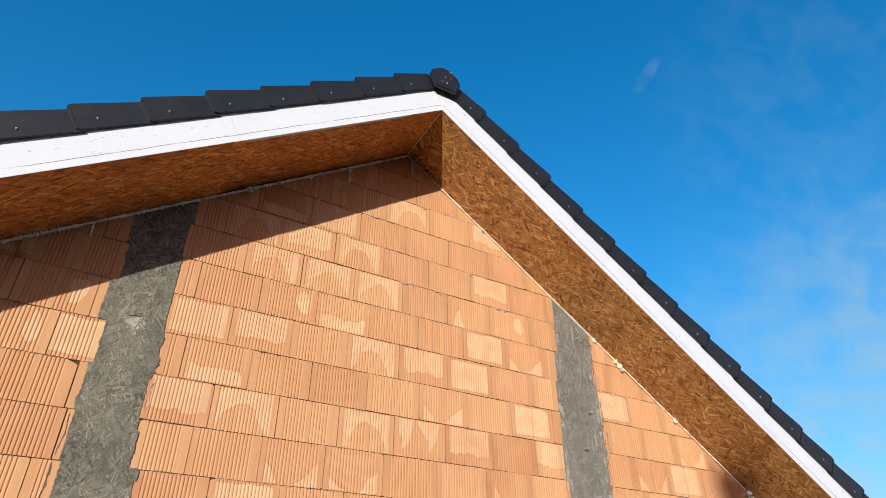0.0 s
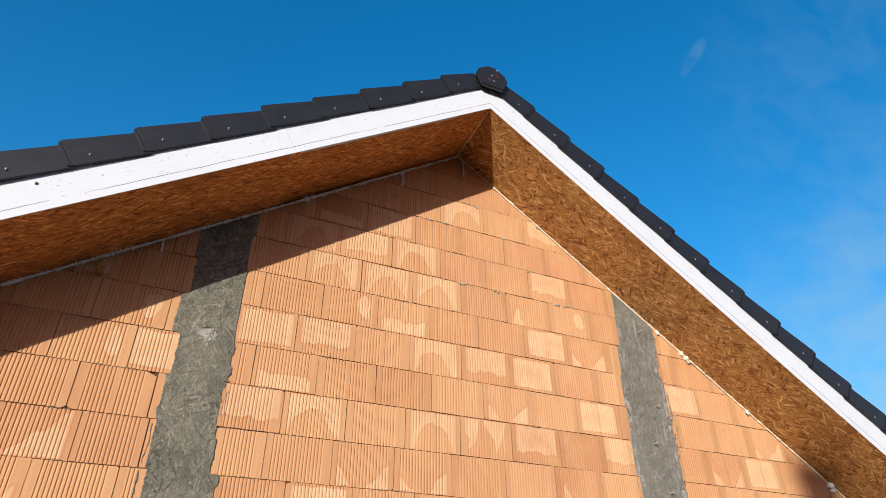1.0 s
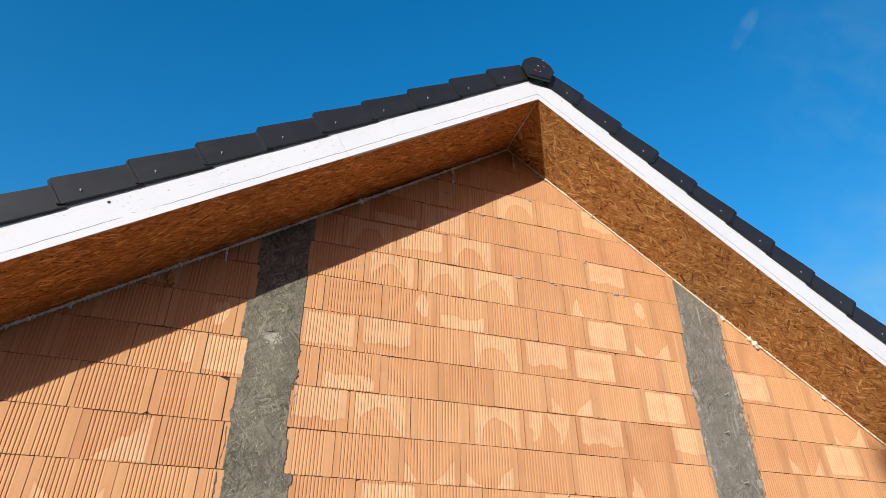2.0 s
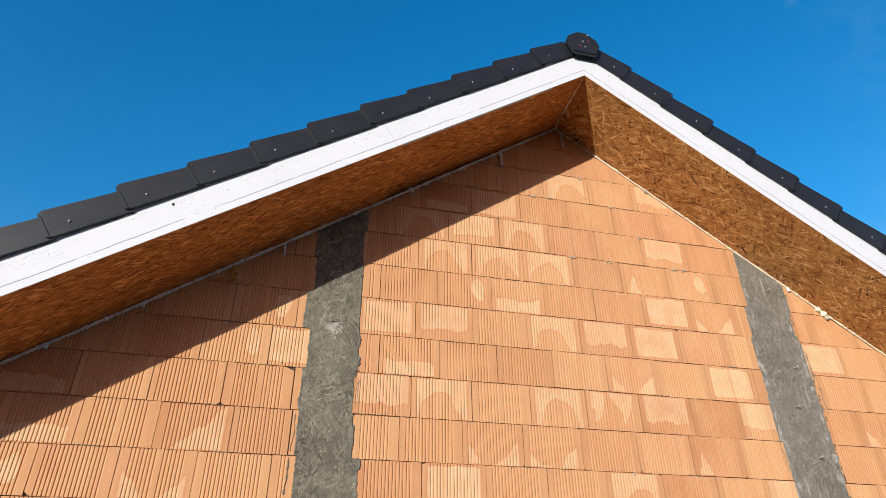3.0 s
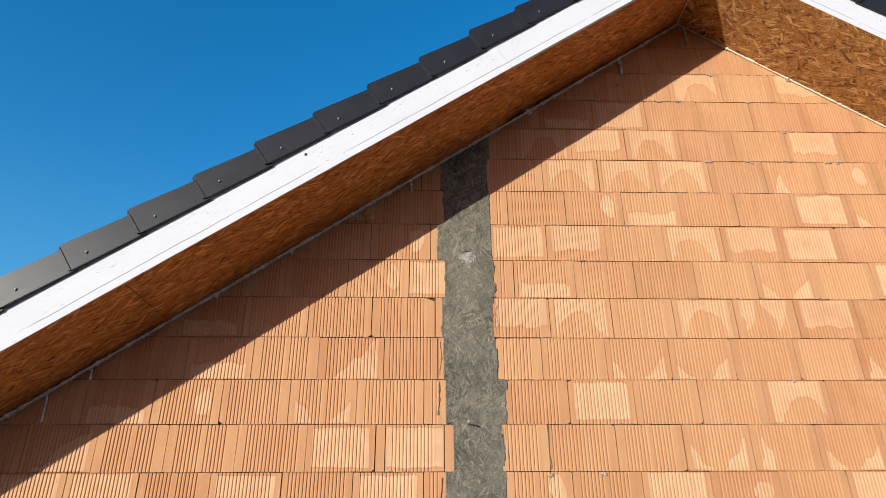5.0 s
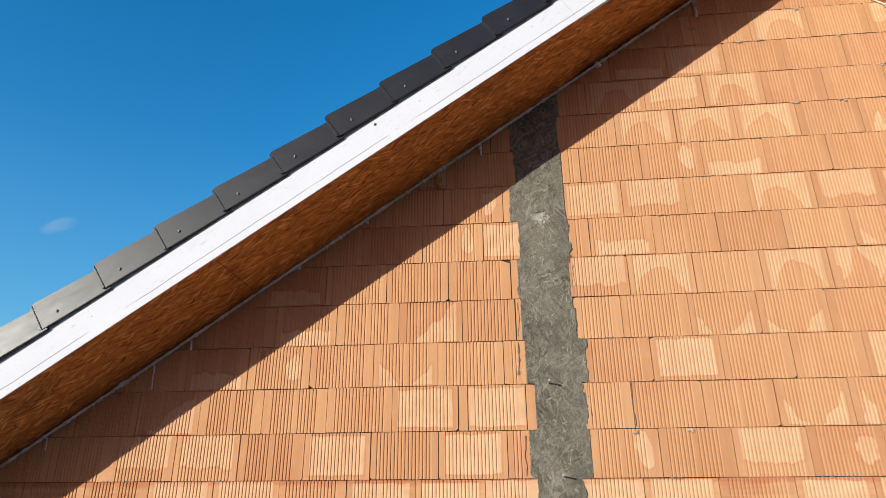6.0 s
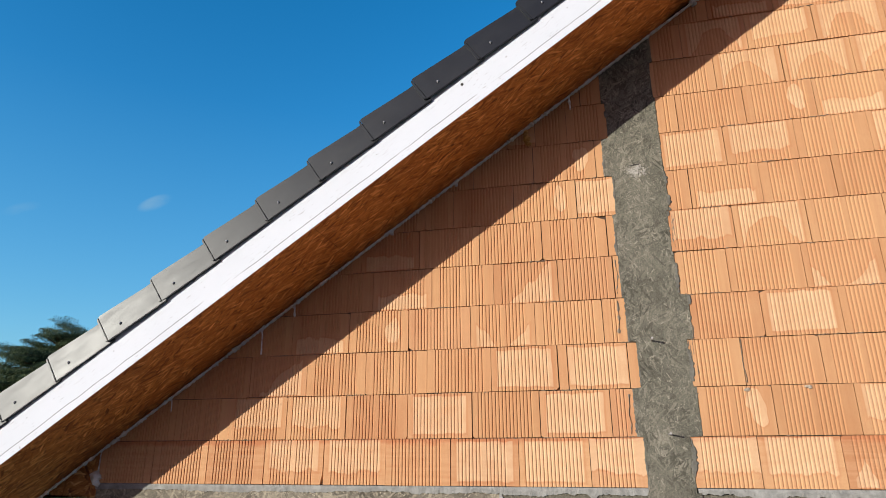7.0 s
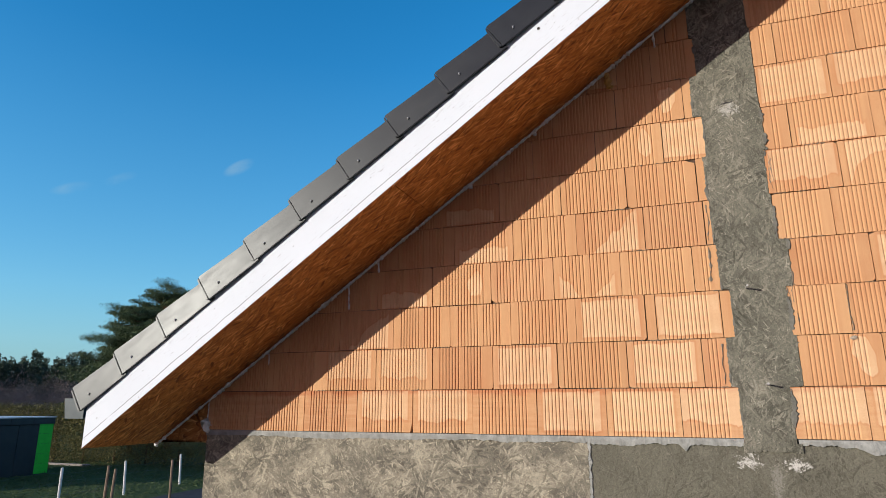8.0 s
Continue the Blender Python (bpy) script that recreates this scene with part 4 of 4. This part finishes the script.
# nails left in the columns
for x, z, dx, dz in ((0.150, 3.752, 0.055, -0.012), (0.190, 3.262, 0.055, -0.014), (3.43, 5.404, 0.03, -0.01), (3.47, 4.786, 0.03, -0.01), (3.38, 4.493, 0.02, -0.01), (3.44, 4.153, 0.03, -0.012)):
    bm = bmesh.new()
    out = 0.084 if x < 1 else 0.045
    tube(bm, [(x, 0.004, z), (x, -out, z + 0.002), (x - 0.001, -out - 0.002, z + 0.002)], [0.004, 0.004, 0.003], 7)
    tube(bm, [(x, -out - 0.002, z + 0.002), (x, -out - 0.0045, z + 0.002)], [0.0058, 0.0058], 9)
    tagged(part("nail", bm, NAIL), "bare steel nail standing out of the concrete column", "nail")
# dark solids for the shade in the form-tie holes beside the column's foot and the slot in the first column
for x, z, w, h in ((0.088, 2.962, 0.007, 0.007), (0.108, 2.945, 0.007, 0.006), (0.292, 2.938, 0.008, 0.007)):
    bm = bmesh.new()
    bmesh.ops.create_cone(bm, cap_ends=True, segments=10, radius1=w, radius2=w * 0.8, depth=0.004, matrix=Matrix.Translation((x, 0.0025, z)) @ Matrix.Rotation(radians(90), 4, "X"))
    part("tie_hole", bm, RUST, beam, "dark disc for the shade in a drilled tie hole")
bm = bmesh.new()
prism(bm, [(0.130, 4.803), (0.150, 4.806), (0.160, 4.811), (0.182, 4.808), (0.196, 4.809), (0.190, 4.804), (0.168, 4.803), (0.150, 4.799), (0.134, 4.799)], -0.0062, 0.0)
tagged(part("slot", bm, RUST), "dark plate for the shade in a torn column slot", "slot")
# mortar crumbs sitting on the bed joints
for i, (x, z) in enumerate(((0.60, 3.482), (0.88, 3.492), (1.83, 5.492), (2.12, 5.497), (2.40, 5.75), (2.66, 5.50), (2.75, 5.50), (2.22, 6.0), (1.98, 6.245), (2.04, 4.0), (1.28, 6.14), (1.70, 6.0), (1.56, 6.0), (1.13, 6.00))):
    rng = random.Random(80 + i)
    bm = bmesh.new()
    for q in range(3):
        bmesh.ops.create_icosphere(bm, subdivisions=1, radius=rng.uniform(0.006, 0.013), matrix=Matrix.Translation((x + rng.uniform(-0.02, 0.02), -0.004, z + rng.uniform(-0.012, 0.004))) @ Matrix.Diagonal((1.3, 0.6, 0.8, 1)))
    tagged(part("mortar_crumb", bm, CRUMB), "small dried mortar crumb on a bed joint", "mortar", group="mortar crumbs")

# ---- garden ----
bm = bmesh.new()
bmesh.ops.create_grid(bm, x_segments=8, y_segments=8, size=2500)
tagged(part("ground", bm, LAWN), "dark winter grass of the gardens and fields", "ground", kind="structure")
# yard out of view: added soil, kept dark so little light bounces up
bm = bmesh.new()
box(bm, -12.4, 22.0, -16.0, -0.004, -0.02, 0.03)
tagged(part("yard", bm, BOUNCE_SOIL), "unseen soil yard, kept dark to cut bounced light", "ground", kind="structure")
bm = bmesh.new()
box(bm, -17.5, -12.5, -30, 60, -0.02, 0.02)
tagged(part("road", bm, ASPHALT), "grey asphalt lane beside the house", "road", kind="structure")
bm = bmesh.new()
box(bm, -42, -29.0, 21.4, 21.6, -0.05, 0.10, 0.02)
tagged(part("kerb", bm, MORTAR), "pale concrete edging in front of the hedge", "kerb", kind="structure")

rng_np = np.random.default_rng(5)
# grass tufts
pts = np.column_stack((rng_np.uniform(-34, -17.8, 9000), rng_np.uniform(8, 24, 9000), np.full(9000, 0.03)))
v, f = blades(pts, np.full((9000, 3), 0.05), 2, 0.16, rng_np, 0.12)
v[:, 2] = np.abs(v[:, 2])
tagged(new("grass", mesh_of("grass", v, f, foliage_material("grass_blades", (0.026, 0.056, 0.016), (0.095, 0.125, 0.044), 0.3))), "short dark winter grass tufts", "grass", kind="stuff")

# clipped hedge
hedge = thing("hedge", "tall clipped olive-brown evergreen garden hedge", "hedge")
hx = np.linspace(-50, -14, 240)
cs, rs = [], []
for x in hx:
    y = 22.9 + (x + 30) * 0.10
    for z in (0.4, 1.0, 1.6, 2.2, 2.75):
        cs.append((x + rng_np.uniform(-0.1, 0.1), y + rng_np.uniform(-0.15, 0.15), z + rng_np.uniform(-0.1, 0.14)))
        rs.append((0.35, 0.75, 0.45))
v, f = blades(cs, rs, 120, 0.085, rng_np, 0.5)
ob = new("leaves", mesh_of("leaves", v, f, HEDGE))
ob.parent = hedge
tagged(ob, kind="stuff")
for i in range(18):
    x = -49 + 2 * i
    bm = bmesh.new()
    tube(bm, [(x, 22.9 + (x + 30) * 0.10, 0), (x, 22.9 + (x + 30) * 0.10, 2.4)], [0.05, 0.02], 6)
    part("stem", bm, BARK, hedge)

# garden shed: dark panels, a green end strip and a roof edge
shed = thing("garden_shed", "flat-roofed anthracite garden shed with a bright green strip", "shed")
bm = bmesh.new()
box(bm, -31.9, -28.05, 9.0, 18.38, 0.0, 2.25)
part("body", bm, ANTHRACITE, shed)
for k in range(8):
    bm = bmesh.new()
    box(bm, -28.05, -28.02, 9.0 + 1.11 * k + 0.008, 9.0 + 1.11 * (k + 1) - 0.008, 0.04, 2.2, 0.004)
    part("panel", bm, ANTHRACITE, shed)
for k in range(5):
    bm = bmesh.new()
    box(bm, -28.05, -28.01, 17.74, 18.42, 0.03 + 0.44 * k + 0.004, 0.03 + 0.44 * (k + 1) - 0.004, 0.004)
    part("green_panel", bm, GREEN, shed, "bright green panel")
for k in range(9):
    bm = bmesh.new()
    box(bm, -28.05, -27.96, 8.9 + 1.06 * k + 0.006, 8.9 + 1.06 * (k + 1) - 0.006, 2.22, 2.52, 0.006)
    part("roof_edge_panel", bm, ANTHRACITE, shed)
bm = bmesh.new()
box(bm, -32.0, -27.94, 8.88, 18.47, 2.50, 2.55, 0.008)
part("roof", bm, GALV, shed, "pale roof edging")

# wire fence
fence = thing("fence", "loose wire fence on pale and wooden posts", "fence")
posts = [(-18.96, 11.8, GALV, 1.15), (-18.95, 14.35, GALV, 1.15), (-19.3, 17.4, GALV, 1.15), (-18.9, 9.2, GALV, 1.15), (-16.35, 11.15, TIMBER, 1.35), (-16.20, 11.25, TIMBER, 1.25), (-16.0, 13.4, TIMBER, 1.35), (-19.5, 20.2, GALV, 1.15)]
for x, y, mat, h in posts:
    bm = bmesh.new()
    lean = 0.05 * math.sin(x * 7 + y * 3)
    tube(bm, [(x, y, -0.1), (x + lean * 0.6, y + lean, h), (x + lean * 0.6, y + lean, h + 0.01)], [0.045, 0.042, 0.03], 8)
    part("post", bm, mat, fence)
for k in range(26):
    y = 9.2 + 0.43 * k + 0.1 * math.sin(k * 5.1)
    bm = bmesh.new()
    tube(bm, [(-18.95 - 0.03 * max(0, y - 14), y + 0.09 * math.sin(q * 1.3 + k * 1.7) + 0.03 * math.sin(q * 3.1 + k), 0.05 + 0.11 * q) for q in range(9)], [0.0035] * 9, 4)
    part("wire", bm, ZINC, fence)
for z in (0.35, 0.7, 1.0):
    bm = bmesh.new()
    tube(bm, [(-18.95 - 0.03 * max(0, y - 14), y, z + 0.04 * math.sin(y * 2.2 + z * 9)) for y in [9.2 + 0.25 * q for q in range(45)]], [0.003] * 45, 4)
    part("wire", bm, ZINC, fence)


# ---- trees ----
def pine(at, height, spread, clumps, per, seed, size=0.30, first=0.25):
    """Scots pine: tapered leaning trunk, bare limbs, flat needle clumps at their ends."""
    rng = random.Random(seed)
    rn = np.random.default_rng(seed)
    tree = thing("pine_tree", "dark green Scots pine with flat needle clumps", "tree", group="pines", at=Matrix.Translation(at))
    bm = bmesh.new()
    lean = rng.uniform(-0.04, 0.04) * height
    top = lambda h: (lean * h / height + 0.12 * math.sin(h * 0.7 + seed), 0.12 * math.cos(h * 0.6 + seed), h)
    hs = [height * i / 12 for i in range(12)]
    tube(bm, [top(h) for h in hs], [height * 0.019 * (1 - 0.9 * h / height) for h in hs], 9)
    cs, rs = [], []
    for i in range(clumps):
        q = first + (1 - first) * ((i + rng.random()) / clumps)
        a = i * 2.4 + rng.uniform(-0.5, 0.5)
        reach = spread * (0.35 + 0.75 * math.sin(min(1, (1 - q) / (1 - first) * 1.25 + 0.10) * 1.57)) * rng.uniform(0.45, 1.1)
        b = Vector(top(height * q * 0.97))
        e = b + Vector((math.cos(a) * reach, math.sin(a) * reach, rng.uniform(-0.04, 0.12) * height * 0.5))
        mid = b.lerp(e, 0.5) + Vector((0, 0, -0.05 * reach))
        tube(bm, [b, mid, e], [height * 0.005, height * 0.0035, height * 0.0012], 5)
        for c in range(3):
            p = b.lerp(e, 0.55 + 0.24 * c)
            r = spread * rng.uniform(0.11, 0.23)
            cs.append((p.x + rng.uniform(-r, r) * 0.6, p.y + rng.uniform(-r, r) * 0.6, p.z + rng.uniform(0, 0.3) * r))
            rs.append((r * 1.3, r * 1.3, r * 0.42))
    part("trunk", bm, BARK, tree)
    v, f = blades(cs, rs, per, size, rn, 0.35)
    ob = new("crown", mesh_of("crown", v, f, PINE))
    ob.parent = tree
    return tree


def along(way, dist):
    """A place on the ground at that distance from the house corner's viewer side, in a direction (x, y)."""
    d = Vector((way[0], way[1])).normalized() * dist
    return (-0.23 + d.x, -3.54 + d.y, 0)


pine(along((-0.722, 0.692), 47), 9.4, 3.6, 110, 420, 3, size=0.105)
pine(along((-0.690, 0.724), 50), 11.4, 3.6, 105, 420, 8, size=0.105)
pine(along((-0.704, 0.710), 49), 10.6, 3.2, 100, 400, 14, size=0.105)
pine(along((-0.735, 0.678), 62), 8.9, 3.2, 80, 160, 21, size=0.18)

# far wood edge: conifers behind, bare brown scrub before them
rng = random.Random(77)
cs, rs, bs, br = [], [], [], []
for i in range(520):
    ang = radians(rng.uniform(95, 165))
    dist = rng.uniform(108, 135)
    x, y = math.cos(ang) * dist, -3.5 + math.sin(ang) * dist
    h = rng.uniform(8.2, 10.4)
    w = rng.uniform(2.2, 3.4)
    for q in range(11):
        t = q / 10
        a = rng.uniform(0, 6.28)
        cs.append((x + math.cos(a) * w * 0.5 * (1 - t), y + math.sin(a) * w * 0.5 * (1 - t), h * (0.22 + 0.76 * t)))
        rs.append((w * (1.05 - 0.85 * t), w * (1.05 - 0.85 * t), h * 0.085))
for i in range(420):
    ang = radians(rng.uniform(95, 165))
    dist = rng.uniform(84, 100)
    x, y = math.cos(ang) * dist, -3.5 + math.sin(ang) * dist
    h = rng.uniform(4.2, 7.2)
    bs.append((x, y, h * 0.52))
    br.append((rng.uniform(1.4, 2.4), rng.uniform(1.4, 2.4), h * 0.52))
rn = np.random.default_rng(12)
v, f = blades(cs, rs, 85, 0.42, rn, 0.5)
tagged(new("far_wood", mesh_of("far_wood", v, f, FARWOOD)), "dark conifer wood along the horizon", "wood", kind="stuff")
v, f = blades(bs, br, 800, 0.30, rn, 0.10)
tagged(new("bare_scrub", mesh_of("bare_scrub", v, f, BARE)), "leafless brown trees before the wood", "scrub", kind="stuff")

# added ring of wood, unseen behind the camera, to block low horizon light
cs, rs = [], []
for i in range(520):
    ang = radians(rng.uniform(165, 455))
    dist = rng.uniform(95, 125)
    x, y = math.cos(ang) * dist, -3.5 + math.sin(ang) * dist
    h = rng.uniform(11.0, 14.5)
    w = rng.uniform(3.0, 4.5)
    for q in range(6):
        t = q / 5
        cs.append((x + rng.uniform(-1, 1) * w * 0.4, y + rng.uniform(-1, 1) * w * 0.4, h * (0.12 + 0.84 * t)))
        rs.append((w * (1.1 - 0.8 * t), w * (1.1 - 0.8 * t), h * 0.12))
v, f = blades(cs, rs, 60, 1.1, rn, 0.6)
tagged(new("far_wood", mesh_of("far_wood", v, f, FARWOOD)), "added unseen conifer ring blocking low horizon light", "wood", kind="stuff")

# unseen stand-in tree, sized and placed to throw the soft shade on the lower gable
pine((-10.18, -18.2, 0), 8.27, 0.60, 130, 150, 15, size=0.18, first=0.2)


# ---- clay blocks ----
HB, WB = 0.2459, 0.3735


def block_bm(w, style, flip):
    """Ribbed face block: a comb outline drawn upwards. Origin at the middle of the lower front edge."""
    bm = bmesh.new()
    pitch, gw, gd = 0.0197, 0.0114, 0.0052
    x0, x1 = -w / 2, w / 2
    left, right = ((0.036, 0.046), (0.020, 0.030), (0.042, 0.050))[style]
    if flip:
        left, right = right, left
    cuts = []
    g = x0 + left
    while g + gw < x1 - max(right, 0.008):
        cuts.append(g)
        g += pitch
    if style == 2 and len(cuts) > 9:
        del cuts[len(cuts) // 2]                # plain web in the middle of the face
    if w < 0.07:
        cuts = cuts[:1]
    o = [(x0, 0.0)]
    for g in cuts:
        o += [(g, 0.0), (g + 0.0018, gd), (g + 0.0034, gd), (g + gw - 0.0012, 0.0004), (g + gw, 0.0)]
    o += [(x1, 0.0), (x1, 0.03), (x0, 0.03)]
    low = [bm.verts.new((x, y, 0)) for x, y in o]
    top = [bm.verts.new((x, y, HB)) for x, y in o]
    m = len(o)
    for i in range(m):
        j = (i + 1) % m
        bm.faces.new((low[i], low[j], top[j], top[i]))
    bm.faces.new(low[::-1])
    bm.faces.new(top)
    return bm


def knock_off(bm, w, side, up, size, depth):
    """Break a corner off the face: side -1 or 1, up 0 or 1."""
    p = Vector((side * (w / 2 - size), 0.0, HB if up else 0.0))
    n = Vector((side * 1.0, -0.35, (1.0 if up else -1.0) * size / max(depth, 0.003)))
    r = bmesh.ops.bisect_plane(bm, geom=bm.verts[:] + bm.edges[:] + bm.faces[:], plane_co=p, plane_no=n.normalized(), clear_outer=True)
    es = [e for e in r["geom_cut"] if isinstance(e, bmesh.types.BMEdge)]
    bmesh.ops.holes_fill(bm, edges=es)


mesh_cache = {}
rng = random.Random(2024)


# broken corners: course, a place in the block, then side, up, size, depth
CHIPS = ((5, -0.20, 1, 1, 0.055, 0.022), (3, -1.10, -1, 0, 0.030, 0.018), (0, -1.90, 1, 0, 0.014, 0.060), (3, 0.90, -1, 1, 0.03, 0.012), (4, 2.20, -1, 0, 0.02, 0.015), (5, -0.30, -1, 0, 0.02, 0.014), (2, 0.90, 1, 1, 0.02, 0.01))


def lay(x0, x1, course, kind="N"):
    """One block between two butt joints, cut to the roof line where it meets it."""
    w = x1 - x0 - rng.choice((0.003, 0.004, 0.0055))
    if w < 0.022:
        return
    z0 = ZB + COURSE * course + 0.0018
    xc = (x0 + x1) / 2
    top = min(soffit_z(x0), soffit_z(x1)) if not (x0 < XA < x1) else min(soffit_z(x0), soffit_z(x1))
    if max(soffit_z(x0), soffit_z(x1), ZS if x0 < XA < x1 else 0) < z0 + 0.012:
        return
    style, flip = rng.choice((0, 0, 1, 2)), rng.random() < 0.5
    cut = top < z0 + HB + 0.004
    m = Matrix.Translation((xc + rng.uniform(-0.0008, 0.0008), rng.uniform(-0.0026, 0.0020), z0 + rng.uniform(-0.001, 0.001))) @ Euler((radians(rng.uniform(-0.2, 0.2)), radians(rng.uniform(-0.2, 0.2)) * (0 if cut else 1), radians(rng.uniform(-0.3, 0.3)))).to_matrix().to_4x4()
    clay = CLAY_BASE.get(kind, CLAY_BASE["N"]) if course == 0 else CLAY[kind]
    chips = [c[2:] for c in CHIPS if c[0] == course and x0 - 0.01 < c[1] < x1 + 0.01]
    if not chips and w > 0.15 and rng.random() < 0.55:
        chips = [(rng.choice((-1, 1)), rng.choice((0, 1)), rng.uniform(0.006, 0.022), rng.uniform(0.004, 0.014))]
    if not cut and not chips:
        key = (round(w, 3), style, flip, kind, course == 0)
        if key not in mesh_cache:
            mesh_cache[key] = finish("brick", block_bm(w, style, flip), clay)
        me = mesh_cache[key]
    else:
        bm = block_bm(w, style, flip)
        for c in chips:
            knock_off(bm, w, *c)
        for s in (-1, 1) if cut else ():
            n = Vector((s * SA, 0, CA))
            p = Vector((XA, 0, ZS - 0.006)) - m.translation
            bmesh.ops.bisect_plane(bm, geom=bm.verts[:] + bm.edges[:] + bm.faces[:], plane_co=p, plane_no=n, clear_outer=True)
        if not bm.faces:
            bm.free()
            return
        me = finish("brick", bm, clay)
    ob = new("brick", me)
    ob.parent = gable
    ob.matrix_basis = m


# one butt joint of every course, left and right of the first column; the others follow at the block's length
LEFT = (-2.865, -2.361, -2.247, -1.984, -1.462, -1.542, -0.946, -0.815, -0.218, -0.121)
MID = (0.608, 0.714, 0.598, 0.730, 0.595, 0.660, 0.457, 0.678, 0.441, 0.688, 0.523, 0.700, 0.904, 0.784, 0.720)
SPLIT = {2: (-0.305,), 4: (-0.014,), 6: (-1.124,), 8: (-0.416,)}      # narrow make-up pieces
RIGHT = {4: 3.956, 5: 3.882, 6: 4.026, 7: 3.917, 8: 3.749}
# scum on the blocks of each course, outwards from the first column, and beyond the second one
# K in the top two left courses deepens the shade under the soffit
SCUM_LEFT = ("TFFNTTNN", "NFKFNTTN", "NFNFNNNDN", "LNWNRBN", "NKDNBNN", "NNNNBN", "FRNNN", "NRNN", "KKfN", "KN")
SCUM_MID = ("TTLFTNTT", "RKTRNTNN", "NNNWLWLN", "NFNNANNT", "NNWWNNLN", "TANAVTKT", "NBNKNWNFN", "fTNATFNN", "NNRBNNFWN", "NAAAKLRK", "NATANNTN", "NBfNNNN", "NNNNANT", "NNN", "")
SCUM_FAR = {4: "NN", 5: "NWfN", 6: "NNNW", 7: "FNN", 8: "LNN"}


def run(x0, x1, anchor, course, extra=(), scum="", back=False):
    k0 = math.ceil((x0 - anchor) / STEP - 0.02)
    joints = [x0]
    x = anchor + k0 * STEP
    while x < x1 - 0.016:
        if x > x0 + 0.016:
            joints.append(x)
        x += STEP
    joints += [x1]
    joints = sorted(joints + [e for e in extra if x0 < e < x1])
    pairs = list(zip(joints, joints[1:]))
    for i, (a, b) in enumerate(pairs[::-1] if back else pairs):
        lay(a, b, course, scum[i] if i < len(scum) else "N")


for c in range(15):
    e0 = COL_L[min(c, len(COL_L) - 1)]
    e1 = COL_R[min(c, len(COL_R) - 1)]
    e2 = COL2_L[min(c, len(COL2_L) - 1)]
    e3 = COL2_R[min(c, len(COL2_R) - 1)]
    if c < len(LEFT):
        run(XL, e0, LEFT[c], c, SPLIT.get(c, ()), SCUM_LEFT[c], True)
    run(e1, e2, MID[c], c, (), SCUM_MID[c])
    run(e3, XR, RIGHT.get(c, 3.75 + 0.19 * ((c * 2) % 3) * 0.66 + 0.03 * (c % 4)), c, (), SCUM_FAR.get(c, ""))

# mortar that oozed from the bed joints in short runs
bm = bmesh.new()
rng = random.Random(404)
for c in range(1, 14):
    z = ZB + COURSE * c
    half = (ZS - z) / 0.698
    for q in range(int(half * 9)):
        x = rng.uniform(max(XA - half, XL) + 0.05, min(XA + half, XR) - 0.05)
        for k in range(rng.choice((1, 2, 4, 9, 14))):
            r = rng.uniform(0.0016, 0.0046)
            bmesh.ops.create_icosphere(bm, subdivisions=1, radius=r, matrix=Matrix.Translation((x + k * 0.007 + rng.uniform(-0.003, 0.003), rng.uniform(-0.0025, 0.001), z + rng.uniform(-0.003, 0.003))) @ Matrix.Diagonal((rng.uniform(1.0, 2.4), 0.8, rng.uniform(0.6, 1.0), 1)))
tagged(part("mortar_spill", bm, SPILL, gable, "small grey mortar spills along bed joints"), kind="stuff")
